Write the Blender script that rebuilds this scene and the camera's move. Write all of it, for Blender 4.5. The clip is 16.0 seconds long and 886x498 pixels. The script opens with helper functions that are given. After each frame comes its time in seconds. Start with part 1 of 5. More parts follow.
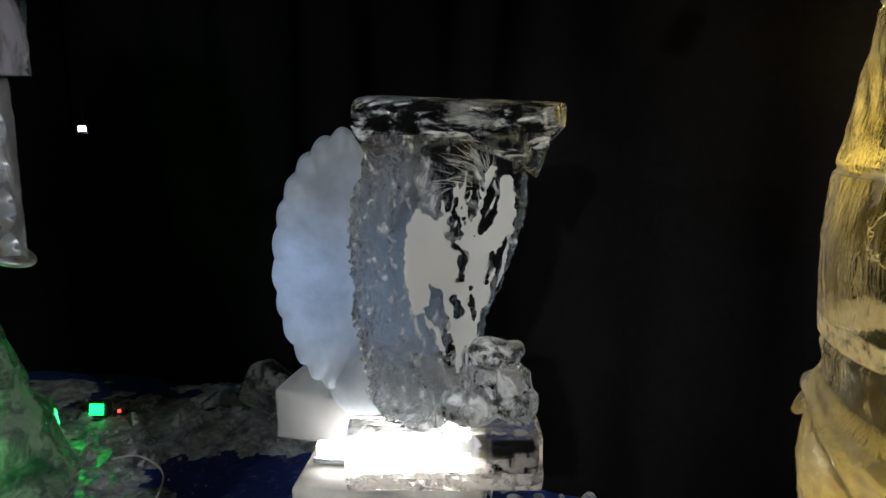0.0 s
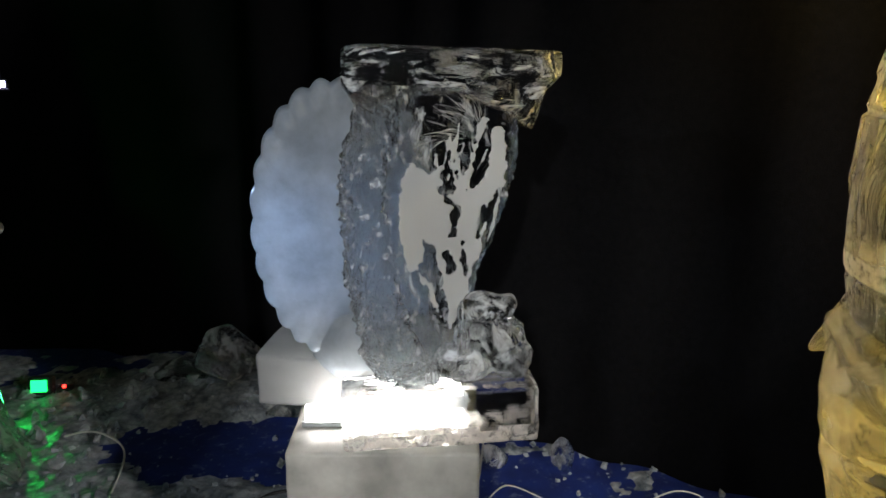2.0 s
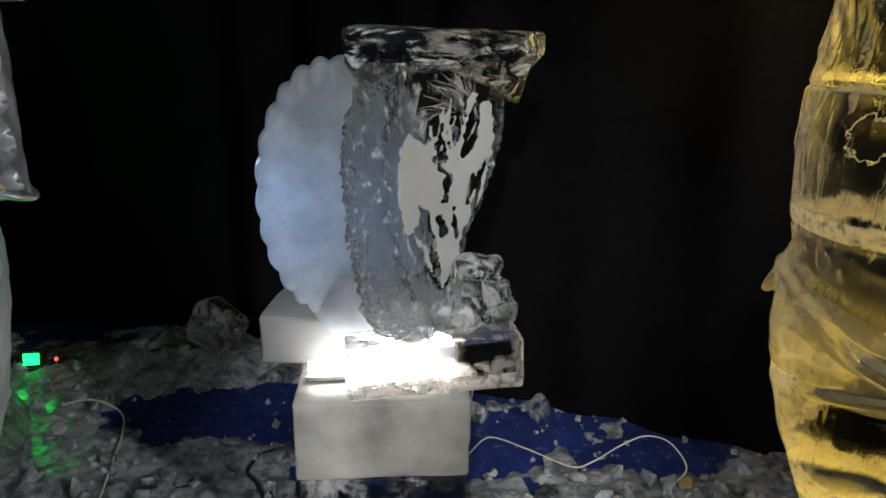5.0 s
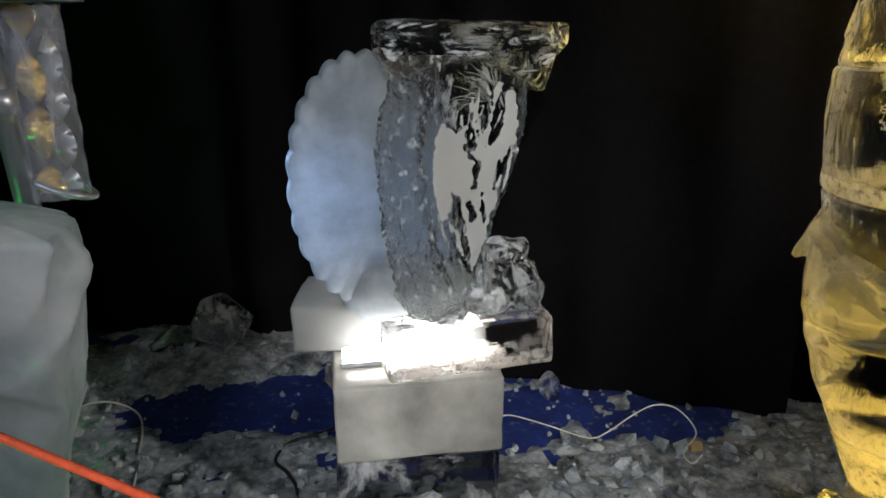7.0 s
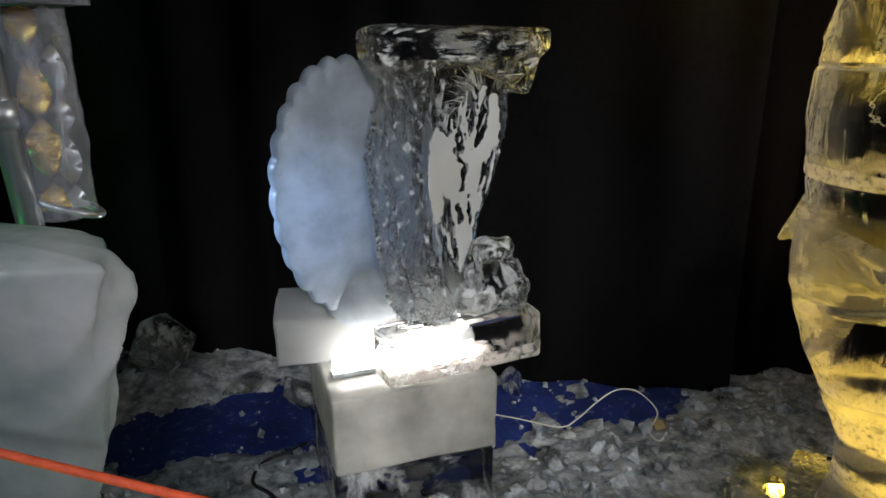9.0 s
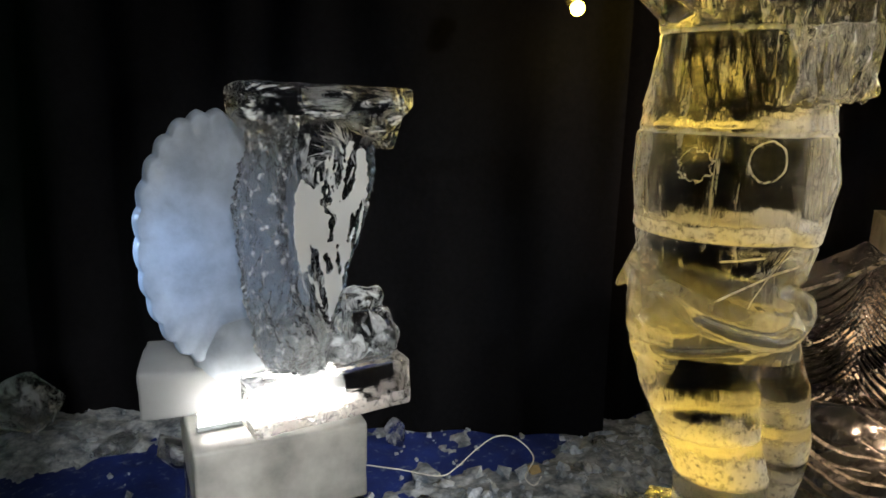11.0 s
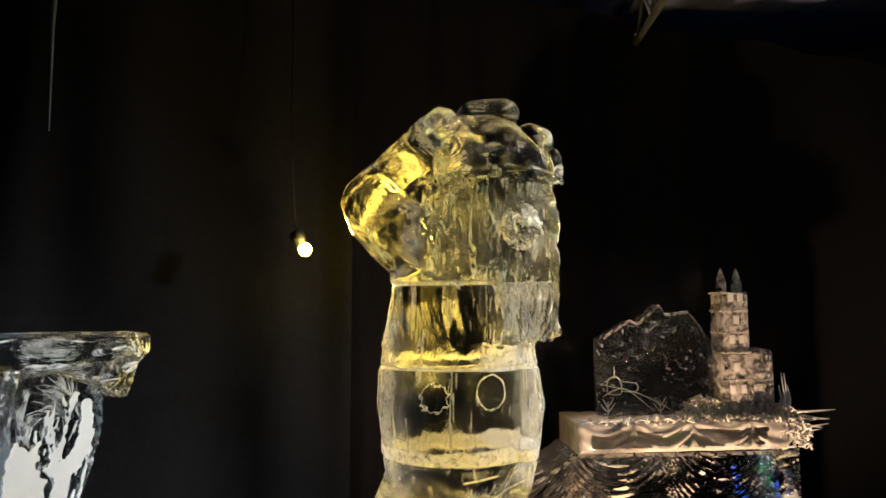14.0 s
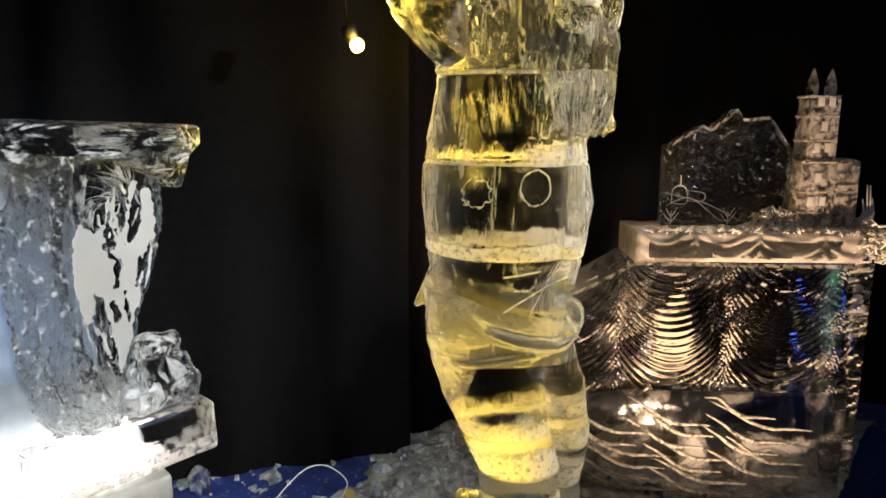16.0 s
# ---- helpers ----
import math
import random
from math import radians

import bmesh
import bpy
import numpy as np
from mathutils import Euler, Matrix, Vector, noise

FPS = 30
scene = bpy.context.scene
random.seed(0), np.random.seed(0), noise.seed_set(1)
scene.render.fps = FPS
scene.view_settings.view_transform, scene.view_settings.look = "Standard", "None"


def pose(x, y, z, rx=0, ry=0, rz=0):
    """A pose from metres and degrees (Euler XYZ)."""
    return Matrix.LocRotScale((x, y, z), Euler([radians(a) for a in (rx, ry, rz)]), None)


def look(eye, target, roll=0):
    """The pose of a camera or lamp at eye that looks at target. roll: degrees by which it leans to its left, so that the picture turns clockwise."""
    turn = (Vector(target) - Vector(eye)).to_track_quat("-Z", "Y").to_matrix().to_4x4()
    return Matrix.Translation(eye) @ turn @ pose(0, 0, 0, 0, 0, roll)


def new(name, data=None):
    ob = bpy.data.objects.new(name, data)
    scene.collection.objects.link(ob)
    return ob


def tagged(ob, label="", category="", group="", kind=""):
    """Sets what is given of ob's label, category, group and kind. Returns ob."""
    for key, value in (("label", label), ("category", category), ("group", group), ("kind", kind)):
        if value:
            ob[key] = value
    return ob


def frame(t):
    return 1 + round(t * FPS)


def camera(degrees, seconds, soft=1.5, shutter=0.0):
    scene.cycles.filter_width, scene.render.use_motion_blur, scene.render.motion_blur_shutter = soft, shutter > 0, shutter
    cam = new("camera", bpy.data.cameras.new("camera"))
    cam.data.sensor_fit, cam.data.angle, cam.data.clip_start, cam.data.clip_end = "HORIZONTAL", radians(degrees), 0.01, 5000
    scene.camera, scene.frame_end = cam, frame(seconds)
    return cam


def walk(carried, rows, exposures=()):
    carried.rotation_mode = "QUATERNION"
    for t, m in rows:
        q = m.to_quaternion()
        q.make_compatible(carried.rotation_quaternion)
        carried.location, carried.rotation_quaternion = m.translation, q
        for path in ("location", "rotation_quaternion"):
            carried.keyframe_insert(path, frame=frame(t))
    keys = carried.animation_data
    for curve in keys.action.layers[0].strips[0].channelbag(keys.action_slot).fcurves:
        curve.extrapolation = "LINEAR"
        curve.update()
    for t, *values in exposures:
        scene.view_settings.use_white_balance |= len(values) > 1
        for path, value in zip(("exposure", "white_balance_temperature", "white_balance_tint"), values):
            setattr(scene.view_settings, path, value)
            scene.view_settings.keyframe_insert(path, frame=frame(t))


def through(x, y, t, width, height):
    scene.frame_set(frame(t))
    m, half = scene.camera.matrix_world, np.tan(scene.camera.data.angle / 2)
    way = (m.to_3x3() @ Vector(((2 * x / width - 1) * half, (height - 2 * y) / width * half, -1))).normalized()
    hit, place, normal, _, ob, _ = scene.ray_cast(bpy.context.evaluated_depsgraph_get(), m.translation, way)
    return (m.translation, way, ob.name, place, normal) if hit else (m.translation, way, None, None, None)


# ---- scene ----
cam = camera(66.3, 16.0, 1.6)
METRES, EYE, TILT, LEAN, TURN = 1.7, 1.49, -12.0, -0.5, 0.0
ROWS = [
    (0.0, 0.0, 0.0, 0.0, -0.0, 0.0, 0.0),
    (0.5, -0.0076, 0.0058, -0.0044, -0.08, -1.84, -0.16),
    (1.0, -0.0311, 0.0163, -0.0068, -1.39, -3.32, 0.05),
    (1.5, -0.0705, 0.0242, -0.0023, -3.58, -3.54, 0.45),
    (2.0, -0.1021, 0.0266, -0.0017, -6.62, -3.73, 1.57),
    (2.5, -0.1117, 0.0278, -0.0033, -8.65, -4.6, 1.06),
    (3.0, -0.1006, 0.0077, -0.0078, -9.21, -4.86, 1.15),
    (3.5, -0.0932, -0.0355, -0.0155, -8.17, -4.45, 0.91),
    (4.0, -0.0906, -0.0646, -0.0222, -7.03, -4.65, 0.7),
    (6.5, -0.2938, -0.057, -0.02, -14.78, -6.33, 4.32),
    (7.0, -0.2937, -0.0808, -0.0234, -13.68, -6.18, 3.98),
    (7.5, -0.3267, -0.0682, -0.0248, -15.13, -6.27, 3.41),
    (8.0, -0.4235, -0.037, -0.0143, -18.86, -5.64, 4.36),
    (8.5, -0.4712, -0.032, -0.0092, -22.09, -6.54, 5.46),
    (11.0, -0.4106, -0.106, -0.0299, -30.79, -2.53, 5.76),
    (11.5, -0.4409, -0.1355, -0.0118, -37.23, 0.05, 6.63),
    (12.0, -0.4651, -0.1161, 0.0052, -41.76, 3.43, 8.68),
    (12.5, -0.4853, -0.1062, 0.021, -45.6, 6.81, 9.16),
    (13.0, -0.506, -0.1072, 0.0291, -51.85, 9.81, 9.5),
    (13.5, -0.5154, -0.1172, 0.0306, -54.76, 12.03, 10.42),
    (14.0, -0.5106, -0.1171, 0.0304, -55.42, 10.93, 10.7),
    (14.5, -0.4998, -0.1128, 0.0216, -55.97, 6.31, 11.0),
    (15.0, -0.485, -0.1113, 0.0092, -54.95, 2.41, 11.0),
    (15.5, -0.464, -0.1228, -0.0044, -52.92, -1.03, 10.64),
    (16.0, -0.4461, -0.1266, -0.0148, -48.72, -2.99, 9.24),
]
walk(cam, [(t, pose(0, 0, EYE, TILT, LEAN, TURN) @ pose(METRES * x, METRES * y, METRES * z, 90 + pitch, roll, yaw)) for t, x, y, z, yaw, pitch, roll in ROWS],
     [(0, 0.0), (4, 0.0), (8.5, 0.1), (11, 0.3), (12.5, 0.85), (13.5, 1.15), (14.5, 1.12), (16, 1.0)])

# ---------------------------------------------------------------- world
world = bpy.data.worlds.new("night")
world.use_nodes = True
world.node_tree.nodes["Background"].inputs[0].default_value = (0.10, 0.12, 0.2, 1)
world.node_tree.nodes["Background"].inputs[1].default_value = 0.002
scene.world = world

YELLOW = (1.0, 0.66, 0.08)
WARM = (1.0, 0.66, 0.40)
COOL = (0.62, 0.78, 1.0)
GREEN = (0.02, 1.0, 0.12)


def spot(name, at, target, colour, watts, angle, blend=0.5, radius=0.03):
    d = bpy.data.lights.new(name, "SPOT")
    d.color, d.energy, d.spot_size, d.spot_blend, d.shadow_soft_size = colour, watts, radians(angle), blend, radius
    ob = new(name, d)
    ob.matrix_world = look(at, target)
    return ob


# ---------------------------------------------------------------- materials
class Tree:
    def __init__(self, name):
        self.mat = bpy.data.materials.new(name)
        self.mat.use_nodes = True
        self.nt = self.mat.node_tree
        self.nt.nodes.clear()
        self.out = self.add("ShaderNodeOutputMaterial")
        self.co = self.add("ShaderNodeTexCoord").outputs["Object"]

    def add(self, kind, **values):
        n = self.nt.nodes.new(kind)
        for k, v in values.items():
            n.inputs[k.replace("_", " ")].default_value = v
        return n

    def link(self, a, b):
        self.nt.links.new(a, b)

    def scaled(self, sx, sy, sz):
        m = self.add("ShaderNodeMapping")
        m.inputs["Scale"].default_value = (sx, sy, sz)
        self.link(self.co, m.inputs["Vector"])
        return m.outputs[0]

    def noise(self, scale, detail=4.0, rough=0.55, vec=None, distort=0.0):
        n = self.add("ShaderNodeTexNoise", Scale=scale, Detail=detail, Roughness=rough, Distortion=distort)
        self.link(vec or self.co, n.inputs["Vector"])
        return n.outputs["Fac"]

    def voronoi(self, scale, vec=None, feature="F1"):
        n = self.add("ShaderNodeTexVoronoi", Scale=scale)
        n.feature = feature
        self.link(vec or self.co, n.inputs["Vector"])
        return n.outputs["Distance"]

    def ramp(self, fac, lo, hi, a=(0, 0, 0, 1), b=(1, 1, 1, 1)):
        n = self.add("ShaderNodeValToRGB")
        e = n.color_ramp.elements
        e[0].position, e[0].color, e[1].position, e[1].color = lo, a, hi, b
        self.link(fac, n.inputs[0])
        return n.outputs[0]

    def math(self, op, a, b):
        n = self.add("ShaderNodeMath")
        n.operation = op
        for i, v in enumerate((a, b)):
            if isinstance(v, (int, float)):
                n.inputs[i].default_value = v
            else:
                self.link(v, n.inputs[i])
        return n.outputs[0]

    def step(self, value, a, b):
        """0 below a, 1 above b, smooth between."""
        n = self.add("ShaderNodeMapRange")
        n.interpolation_type = "SMOOTHSTEP"
        for k, v in (("Value", value), ("From Min", a), ("From Max", b)):
            if isinstance(v, (int, float)):
                n.inputs[k].default_value = v
            else:
                self.link(v, n.inputs[k])
        return n.outputs[0]

    def along(self, direction, origin):
        """Distance along a direction from an origin."""
        n = self.add("ShaderNodeVectorMath")
        n.operation = "DOT_PRODUCT"
        n.inputs[1].default_value = tuple(direction)
        self.link(self.co, n.inputs[0])
        return self.math("SUBTRACT", n.outputs["Value"], float(Vector(direction).dot(Vector(origin))))

    def bump(self, height, strength, distance=0.01, after=None):
        n = self.add("ShaderNodeBump", Strength=strength, Distance=distance)
        self.link(height, n.inputs["Height"])
        if after:
            self.link(after, n.inputs["Normal"])
        return n.outputs[0]

    def principled(self, colour, rough, **values):
        n = self.add("ShaderNodeBsdfPrincipled", Roughness=rough)
        if isinstance(colour, tuple):
            n.inputs["Base Color"].default_value = (*colour, 1)
        else:
            self.link(colour, n.inputs["Base Color"])
        for k, v in values.items():
            n.inputs[k.replace("_", " ")].default_value = v
        return n

    def mix(self, fac, a, b):
        n = self.add("ShaderNodeMixShader")
        if isinstance(fac, (int, float)):
            n.inputs[0].default_value = fac
        else:
            self.link(fac, n.inputs[0])
        self.link(a, n.inputs[1])
        self.link(b, n.inputs[2])
        return n.outputs[0]

    def done(self, shader):
        self.link(shader, self.out.inputs["Surface"])
        return self.mat


def clear_ice(name, frost=0.25, frost_scale=9.0, rough=0.03, relief=0.5, relief_scale=22.0, stretch=(1, 1, 1), tint=(0.96, 0.98, 1.0), frost_colour=(0.74, 0.77, 0.79), through_frost=0.5, veil=(0.0, 1.0)):
    """Clear carved ice with frosted scratches and patches."""
    t = Tree(name)
    vec = t.scaled(*stretch)
    fine = t.noise(relief_scale * 5, 3.0, 0.6, vec)
    broad = t.noise(relief_scale, 5.0, 0.6, vec, 0.4)
    cells = t.voronoi(relief_scale * 1.6, vec)
    n = t.bump(broad, relief, 0.02)
    n = t.bump(cells, relief * 0.5, 0.012, n)
    n = t.bump(fine, relief * 0.3, 0.004, n)
    glass = t.principled(tint, rough, Transmission_Weight=1.0, IOR=1.31)
    t.link(n, glass.inputs["Normal"])
    body = t.principled(t.ramp(t.noise(40, 5), 0.25, 0.8, tuple(c * 0.8 for c in frost_colour) + (1,), tuple(min(1, c * 1.1) for c in frost_colour) + (1,)), 0.42, IOR=1.31)
    t.link(n, body.inputs["Normal"])
    trans = t.add("ShaderNodeBsdfTranslucent", Color=(*frost_colour, 1))
    t.link(n, trans.inputs["Normal"])
    frosted = t.mix(through_frost, body.outputs[0], trans.outputs[0])
    mask = t.noise(frost_scale, 6.0, 0.65, vec, 0.6)
    fac = t.ramp(mask, 0.64 - frost * 0.45, 0.75 - frost * 0.40, (veil[0],) * 3 + (1,), (veil[1],) * 3 + (1,))
    return t.done(t.mix(fac, glass.outputs[0], frosted))


def milky_ice(name, colour=(0.78, 0.82, 0.85), through=0.45, relief=0.25, cloud=0.25, gloss=0.35, clear=0.0, patch=5.0):
    """White ice full of fine bubbles, lit through."""
    t = Tree(name)
    dark = tuple(c * (1 - cloud) for c in colour) + (1,)
    tone = t.ramp(t.noise(patch, 5.0, 0.6), 0.3, 0.72, dark, (*colour, 1))
    n = t.bump(t.noise(14, 4.0), relief, 0.012)
    n = t.bump(t.noise(120, 3.0), relief * 0.4, 0.002, n)
    face = t.principled(tone, gloss, IOR=1.31)
    t.link(n, face.inputs["Normal"])
    trans = t.add("ShaderNodeBsdfTranslucent")
    t.link(tone, trans.inputs["Color"])
    shader = t.mix(through, face.outputs[0], trans.outputs[0])
    if clear:
        glass = t.principled((0.95, 0.98, 1.0), 0.12, Transmission_Weight=1.0, IOR=1.31)
        t.link(n, glass.inputs["Normal"])
        shader = t.mix(t.ramp(t.noise(3.2, 4.0), 0.62 - clear * 0.3, 0.75), shader, glass.outputs[0])
    return t.done(shader)


def plain(name, colour, rough, metal=0.0, relief=0.2, scale=60.0, spread=0.25, through=0.0, sheen=0.5):
    t = Tree(name)
    tone = t.ramp(t.noise(scale * 0.2, 5.0), 0.3, 0.7, tuple(c * (1 - spread) for c in colour) + (1,), tuple(min(1, c * (1 + spread)) for c in colour) + (1,))
    b = t.principled(tone, rough, Metallic=metal)
    b.inputs["Specular IOR Level"].default_value = sheen
    t.link(t.bump(t.noise(scale, 4.0), relief, 0.004), b.inputs["Normal"])
    if through:
        tr = t.add("ShaderNodeBsdfTranslucent")
        t.link(tone, tr.inputs["Color"])
        return t.done(t.mix(through, b.outputs[0], tr.outputs[0]))
    return t.done(b.outputs[0])


def glow(name, colour, strength):
    t = Tree(name)
    e = t.add("ShaderNodeEmission", Color=(*colour, 1), Strength=strength)
    return t.done(e.outputs[0])


def carpet_material():
    """Blue carpet, damp and dusted with ice."""
    t = Tree("blue_carpet")
    dust = t.ramp(t.noise(26, 6.0, 0.7), 0.56, 0.74)
    m = t.add("ShaderNodeMix")
    m.data_type = "RGBA"
    t.link(dust, m.inputs[0])
    t.link(t.ramp(t.noise(9, 4.0), 0.3, 0.7, (0.004, 0.014, 0.11, 1), (0.008, 0.03, 0.20, 1)), m.inputs[6])
    m.inputs[7].default_value = (0.22, 0.27, 0.36, 1)
    b = t.principled(m.outputs[2], 0.7)
    t.link(t.bump(t.noise(300, 3.0), 0.5, 0.004), b.inputs["Normal"])
    return t.done(b.outputs[0])


def film_material():
    """Thin crumpled polythene."""
    t = Tree("polythene")
    tone = t.ramp(t.noise(5, 5.0), 0.3, 0.7, (0.32, 0.38, 0.41, 1), (0.76, 0.73, 0.78, 1))
    b = t.principled(tone, 0.12)
    n = t.bump(t.noise(3.5, 3.0, 0.4, None, 0.4), 0.6, 0.06)
    n = t.bump(t.noise(11, 4.0, 0.5, None, 0.8), 0.35, 0.012, n)
    t.link(n, b.inputs["Normal"])
    tr = t.add("ShaderNodeBsdfTranslucent")
    t.link(tone, tr.inputs["Color"])
    clear = t.add("ShaderNodeBsdfTransparent", Color=(0.9, 0.92, 0.92, 1))
    return t.done(t.mix(0.10, t.mix(0.6, b.outputs[0], tr.outputs[0]), clear.outputs[0]))


M_BARK = clear_ice("rough_clear_ice", 0.24, 48, 0.03, 1.0, 50, (1, 1, 0.6), (0.96, 0.98, 1.0), (0.86, 0.88, 0.90), 0.45, (0.03, 0.8))
M_SMOOTH = clear_ice("smooth_clear_ice", 0.24, 22, 0.03, 0.6, 18, (1, 1, 0.6))
M_CAP = clear_ice("crown_clear_ice", 0.25, 34, 0.03, 0.5, 15, (0.35, 1, 1))
M_BLOCK = clear_ice("sawn_clear_ice", 0.22, 6, 0.07, 0.35, 10, (0.5, 0.5, 2.5))
M_FROST = milky_ice("frosted_face", (0.70, 0.72, 0.72), 0.35, 0.10, 0.06, 0.5)
M_DISC = milky_ice("milky_ice", (0.56, 0.62, 0.68), 0.6, 0.5, 0.45, 0.3, 0.0, 7.0)
M_REAR = milky_ice("milky_block_ice", (0.55, 0.56, 0.56), 0.65, 0.3, 0.2, 0.4)
M_PLINTH = milky_ice("cloudy_block_ice", (0.74, 0.74, 0.70), 0.45, 0.12, 0.55, 0.25)
M_PLINTH2 = clear_ice("dark_block_ice", 0.28, 5, 0.12, 0.3, 8)
M_SCRATCH = clear_ice("statue_smooth_ice", 0.23, 13, 0.03, 0.55, 13, (1, 1, 0.8), (0.97, 0.98, 1.0), (0.88, 0.87, 0.80), 0.5, (0.0, 0.70))
M_CLOTH = clear_ice("statue_cloth_ice", 0.34, 5, 0.05, 0.20, 7, (1, 1, 0.6), (0.97, 0.98, 1.0), (0.80, 0.79, 0.70), 0.65, (0.20, 0.62))
M_EYE = clear_ice("statue_eye_ice", 0.42, 22, 0.03, 0.8, 18, (1, 1, 1), (0.97, 0.98, 1.0), (0.95, 0.96, 0.98))

AX, SD, ND = Vector((0.72, 0.83, 0)), Vector((0.54, -0.84, 0)), Vector((0.84, 0.54, 0))


def statue_material():
    """Clear ice with frosted seams between the stacked blocks, engraved lines, and flanks scratched and whitened for
    bright rims.
    """
    t = Tree("statue_clear_ice")
    s, d = t.along(SD, AX), t.along(ND, AX)
    sep = t.add("ShaderNodeSeparateXYZ")
    t.link(t.co, sep.inputs[0])
    z = sep.outputs[2]
    ragged = t.math("SUBTRACT", t.noise(13, 6.0, 0.7), 0.5)
    soft = t.math("SUBTRACT", t.noise(6, 3.0), 0.5)
    shaky = t.math("SUBTRACT", t.noise(60, 2.0), 0.5)

    def seam(lo, hi, rough, edge=0.003):
        top = t.math("SUBTRACT", z, t.math("MULTIPLY", ragged, rough))
        return t.math("MULTIPLY", t.step(z, lo - edge, lo + edge), t.math("SUBTRACT", 1.0, t.step(top, hi - edge * 2, hi + edge * 2)))

    def ring(cs, cz, radius, squash, wave):
        ds = t.math("SUBTRACT", s, cs)
        dz = t.math("MULTIPLY", t.math("SUBTRACT", z, cz), squash)
        r = t.math("SQRT", t.math("ADD", t.math("MULTIPLY", ds, ds), t.math("MULTIPLY", dz, dz)), 0.0)
        off = t.math("ABSOLUTE", t.math("ADD", t.math("SUBTRACT", r, radius), t.math("MULTIPLY", shaky, wave)), 0.0)
        return t.math("MULTIPLY", t.math("MULTIPLY", t.math("SUBTRACT", 1.0, t.step(off, 0.0010, 0.0026)), t.step(ragged, -0.16, -0.02)), t.math("SUBTRACT", 1.0, t.step(d, -0.06, -0.04)))

    def score(z0, s0, slope, lo, hi):
        off = t.math("ABSOLUTE", t.math("SUBTRACT", t.math("SUBTRACT", z, z0), t.math("MULTIPLY", t.math("SUBTRACT", s, s0), slope)), 0.0)
        keep = t.math("MULTIPLY", t.step(s, lo, lo + 0.01), t.math("SUBTRACT", 1.0, t.step(s, hi - 0.01, hi)))
        keep = t.math("MULTIPLY", keep, t.math("MULTIPLY", t.step(z, 1.02, 1.03), t.math("SUBTRACT", 1.0, t.step(z, 1.155, 1.165))))
        return t.math("MULTIPLY", keep, t.math("SUBTRACT", 1.0, t.step(off, 0.0018, 0.004)))
    bulge = t.math("MULTIPLY", t.math("MULTIPLY", t.step(s, 0.02, 0.08), t.math("SUBTRACT", 1.0, t.step(s, 0.13, 0.17))), seam(1.40, 1.445, 0.10))
    mask = bulge
    for more in (seam(1.402, 1.414, 0.05), seam(1.166, 1.205, 0.06), seam(1.621, 1.631, 0.01), seam(0.455, 0.515, 0.10, 0.006), seam(0.30, 0.385, 0.10, 0.006), seam(0.575, 0.640, 0.16, 0.01),
                 t.math("MULTIPLY", seam(0.685, 0.735, 0.16, 0.008), 0.7), ring(0.078, 1.350, 0.036, 0.85, 0.008), ring(-0.066, 1.338, 0.034, 1.0, 0.040), score(1.10, 0.11, 1.9, 0.04, 0.16), score(1.045, 0.02, 0.55, -0.03, 0.17), score(1.133, 0.05, 0.15, 0.0, 0.10)):
        mask = t.math("MAXIMUM", mask, more)
    streak = t.noise(34, 5.0, 0.65, t.scaled(1, 1, 0.13), 0.5)
    # Flank frost covers scratches and also imitates the speckled bright rims.
    flank = t.math("MAXIMUM", t.step(t.math("ADD", s, t.math("MULTIPLY", soft, 0.10)), 0.125, 0.19), t.math("SUBTRACT", 1.0, t.step(t.math("ADD", s, t.math("MULTIPLY", soft, 0.10)), -0.20, -0.135)))
    above = t.math("MULTIPLY", t.step(z, 1.08, 1.12), t.math("SUBTRACT", 1.0, t.step(z, 1.63, 1.66)))
    flank = t.math("MULTIPLY", t.math("MULTIPLY", flank, above), t.step(streak, 0.38, 0.56))
    hair = t.math("MULTIPLY", t.math("MULTIPLY", t.step(streak, 0.56, 0.64), 0.6), above)
    mask = t.math("MAXIMUM", t.math("MAXIMUM", mask, t.math("MULTIPLY", flank, 0.65)), hair)
    body_tone = t.math("MULTIPLY", mask, t.step(t.noise(70, 4.0), 0.15, 0.55))
    n = t.bump(t.noise(9, 3.0, 0.5, t.scaled(1, 1, 0.4)), 0.22, 0.02)
    n = t.bump(streak, 0.6, 0.010, n)
    glass = t.principled((0.97, 0.98, 1.0), 0.02, Transmission_Weight=1.0, IOR=1.31)
    t.link(n, glass.inputs["Normal"])
    face = t.principled(t.ramp(t.noise(45, 5.0), 0.3, 0.75, (0.62, 0.61, 0.54, 1), (0.88, 0.87, 0.80, 1)), 0.3, IOR=1.31)
    t.link(t.bump(t.noise(55, 5.0, 0.7), 0.7, 0.008, n), face.inputs["Normal"])
    trans = t.add("ShaderNodeBsdfTranslucent", Color=(0.85, 0.84, 0.78, 1))
    return t.done(t.mix(t.math("MULTIPLY", body_tone, 0.92), glass.outputs[0], t.mix(0.5, face.outputs[0], trans.outputs[0])))


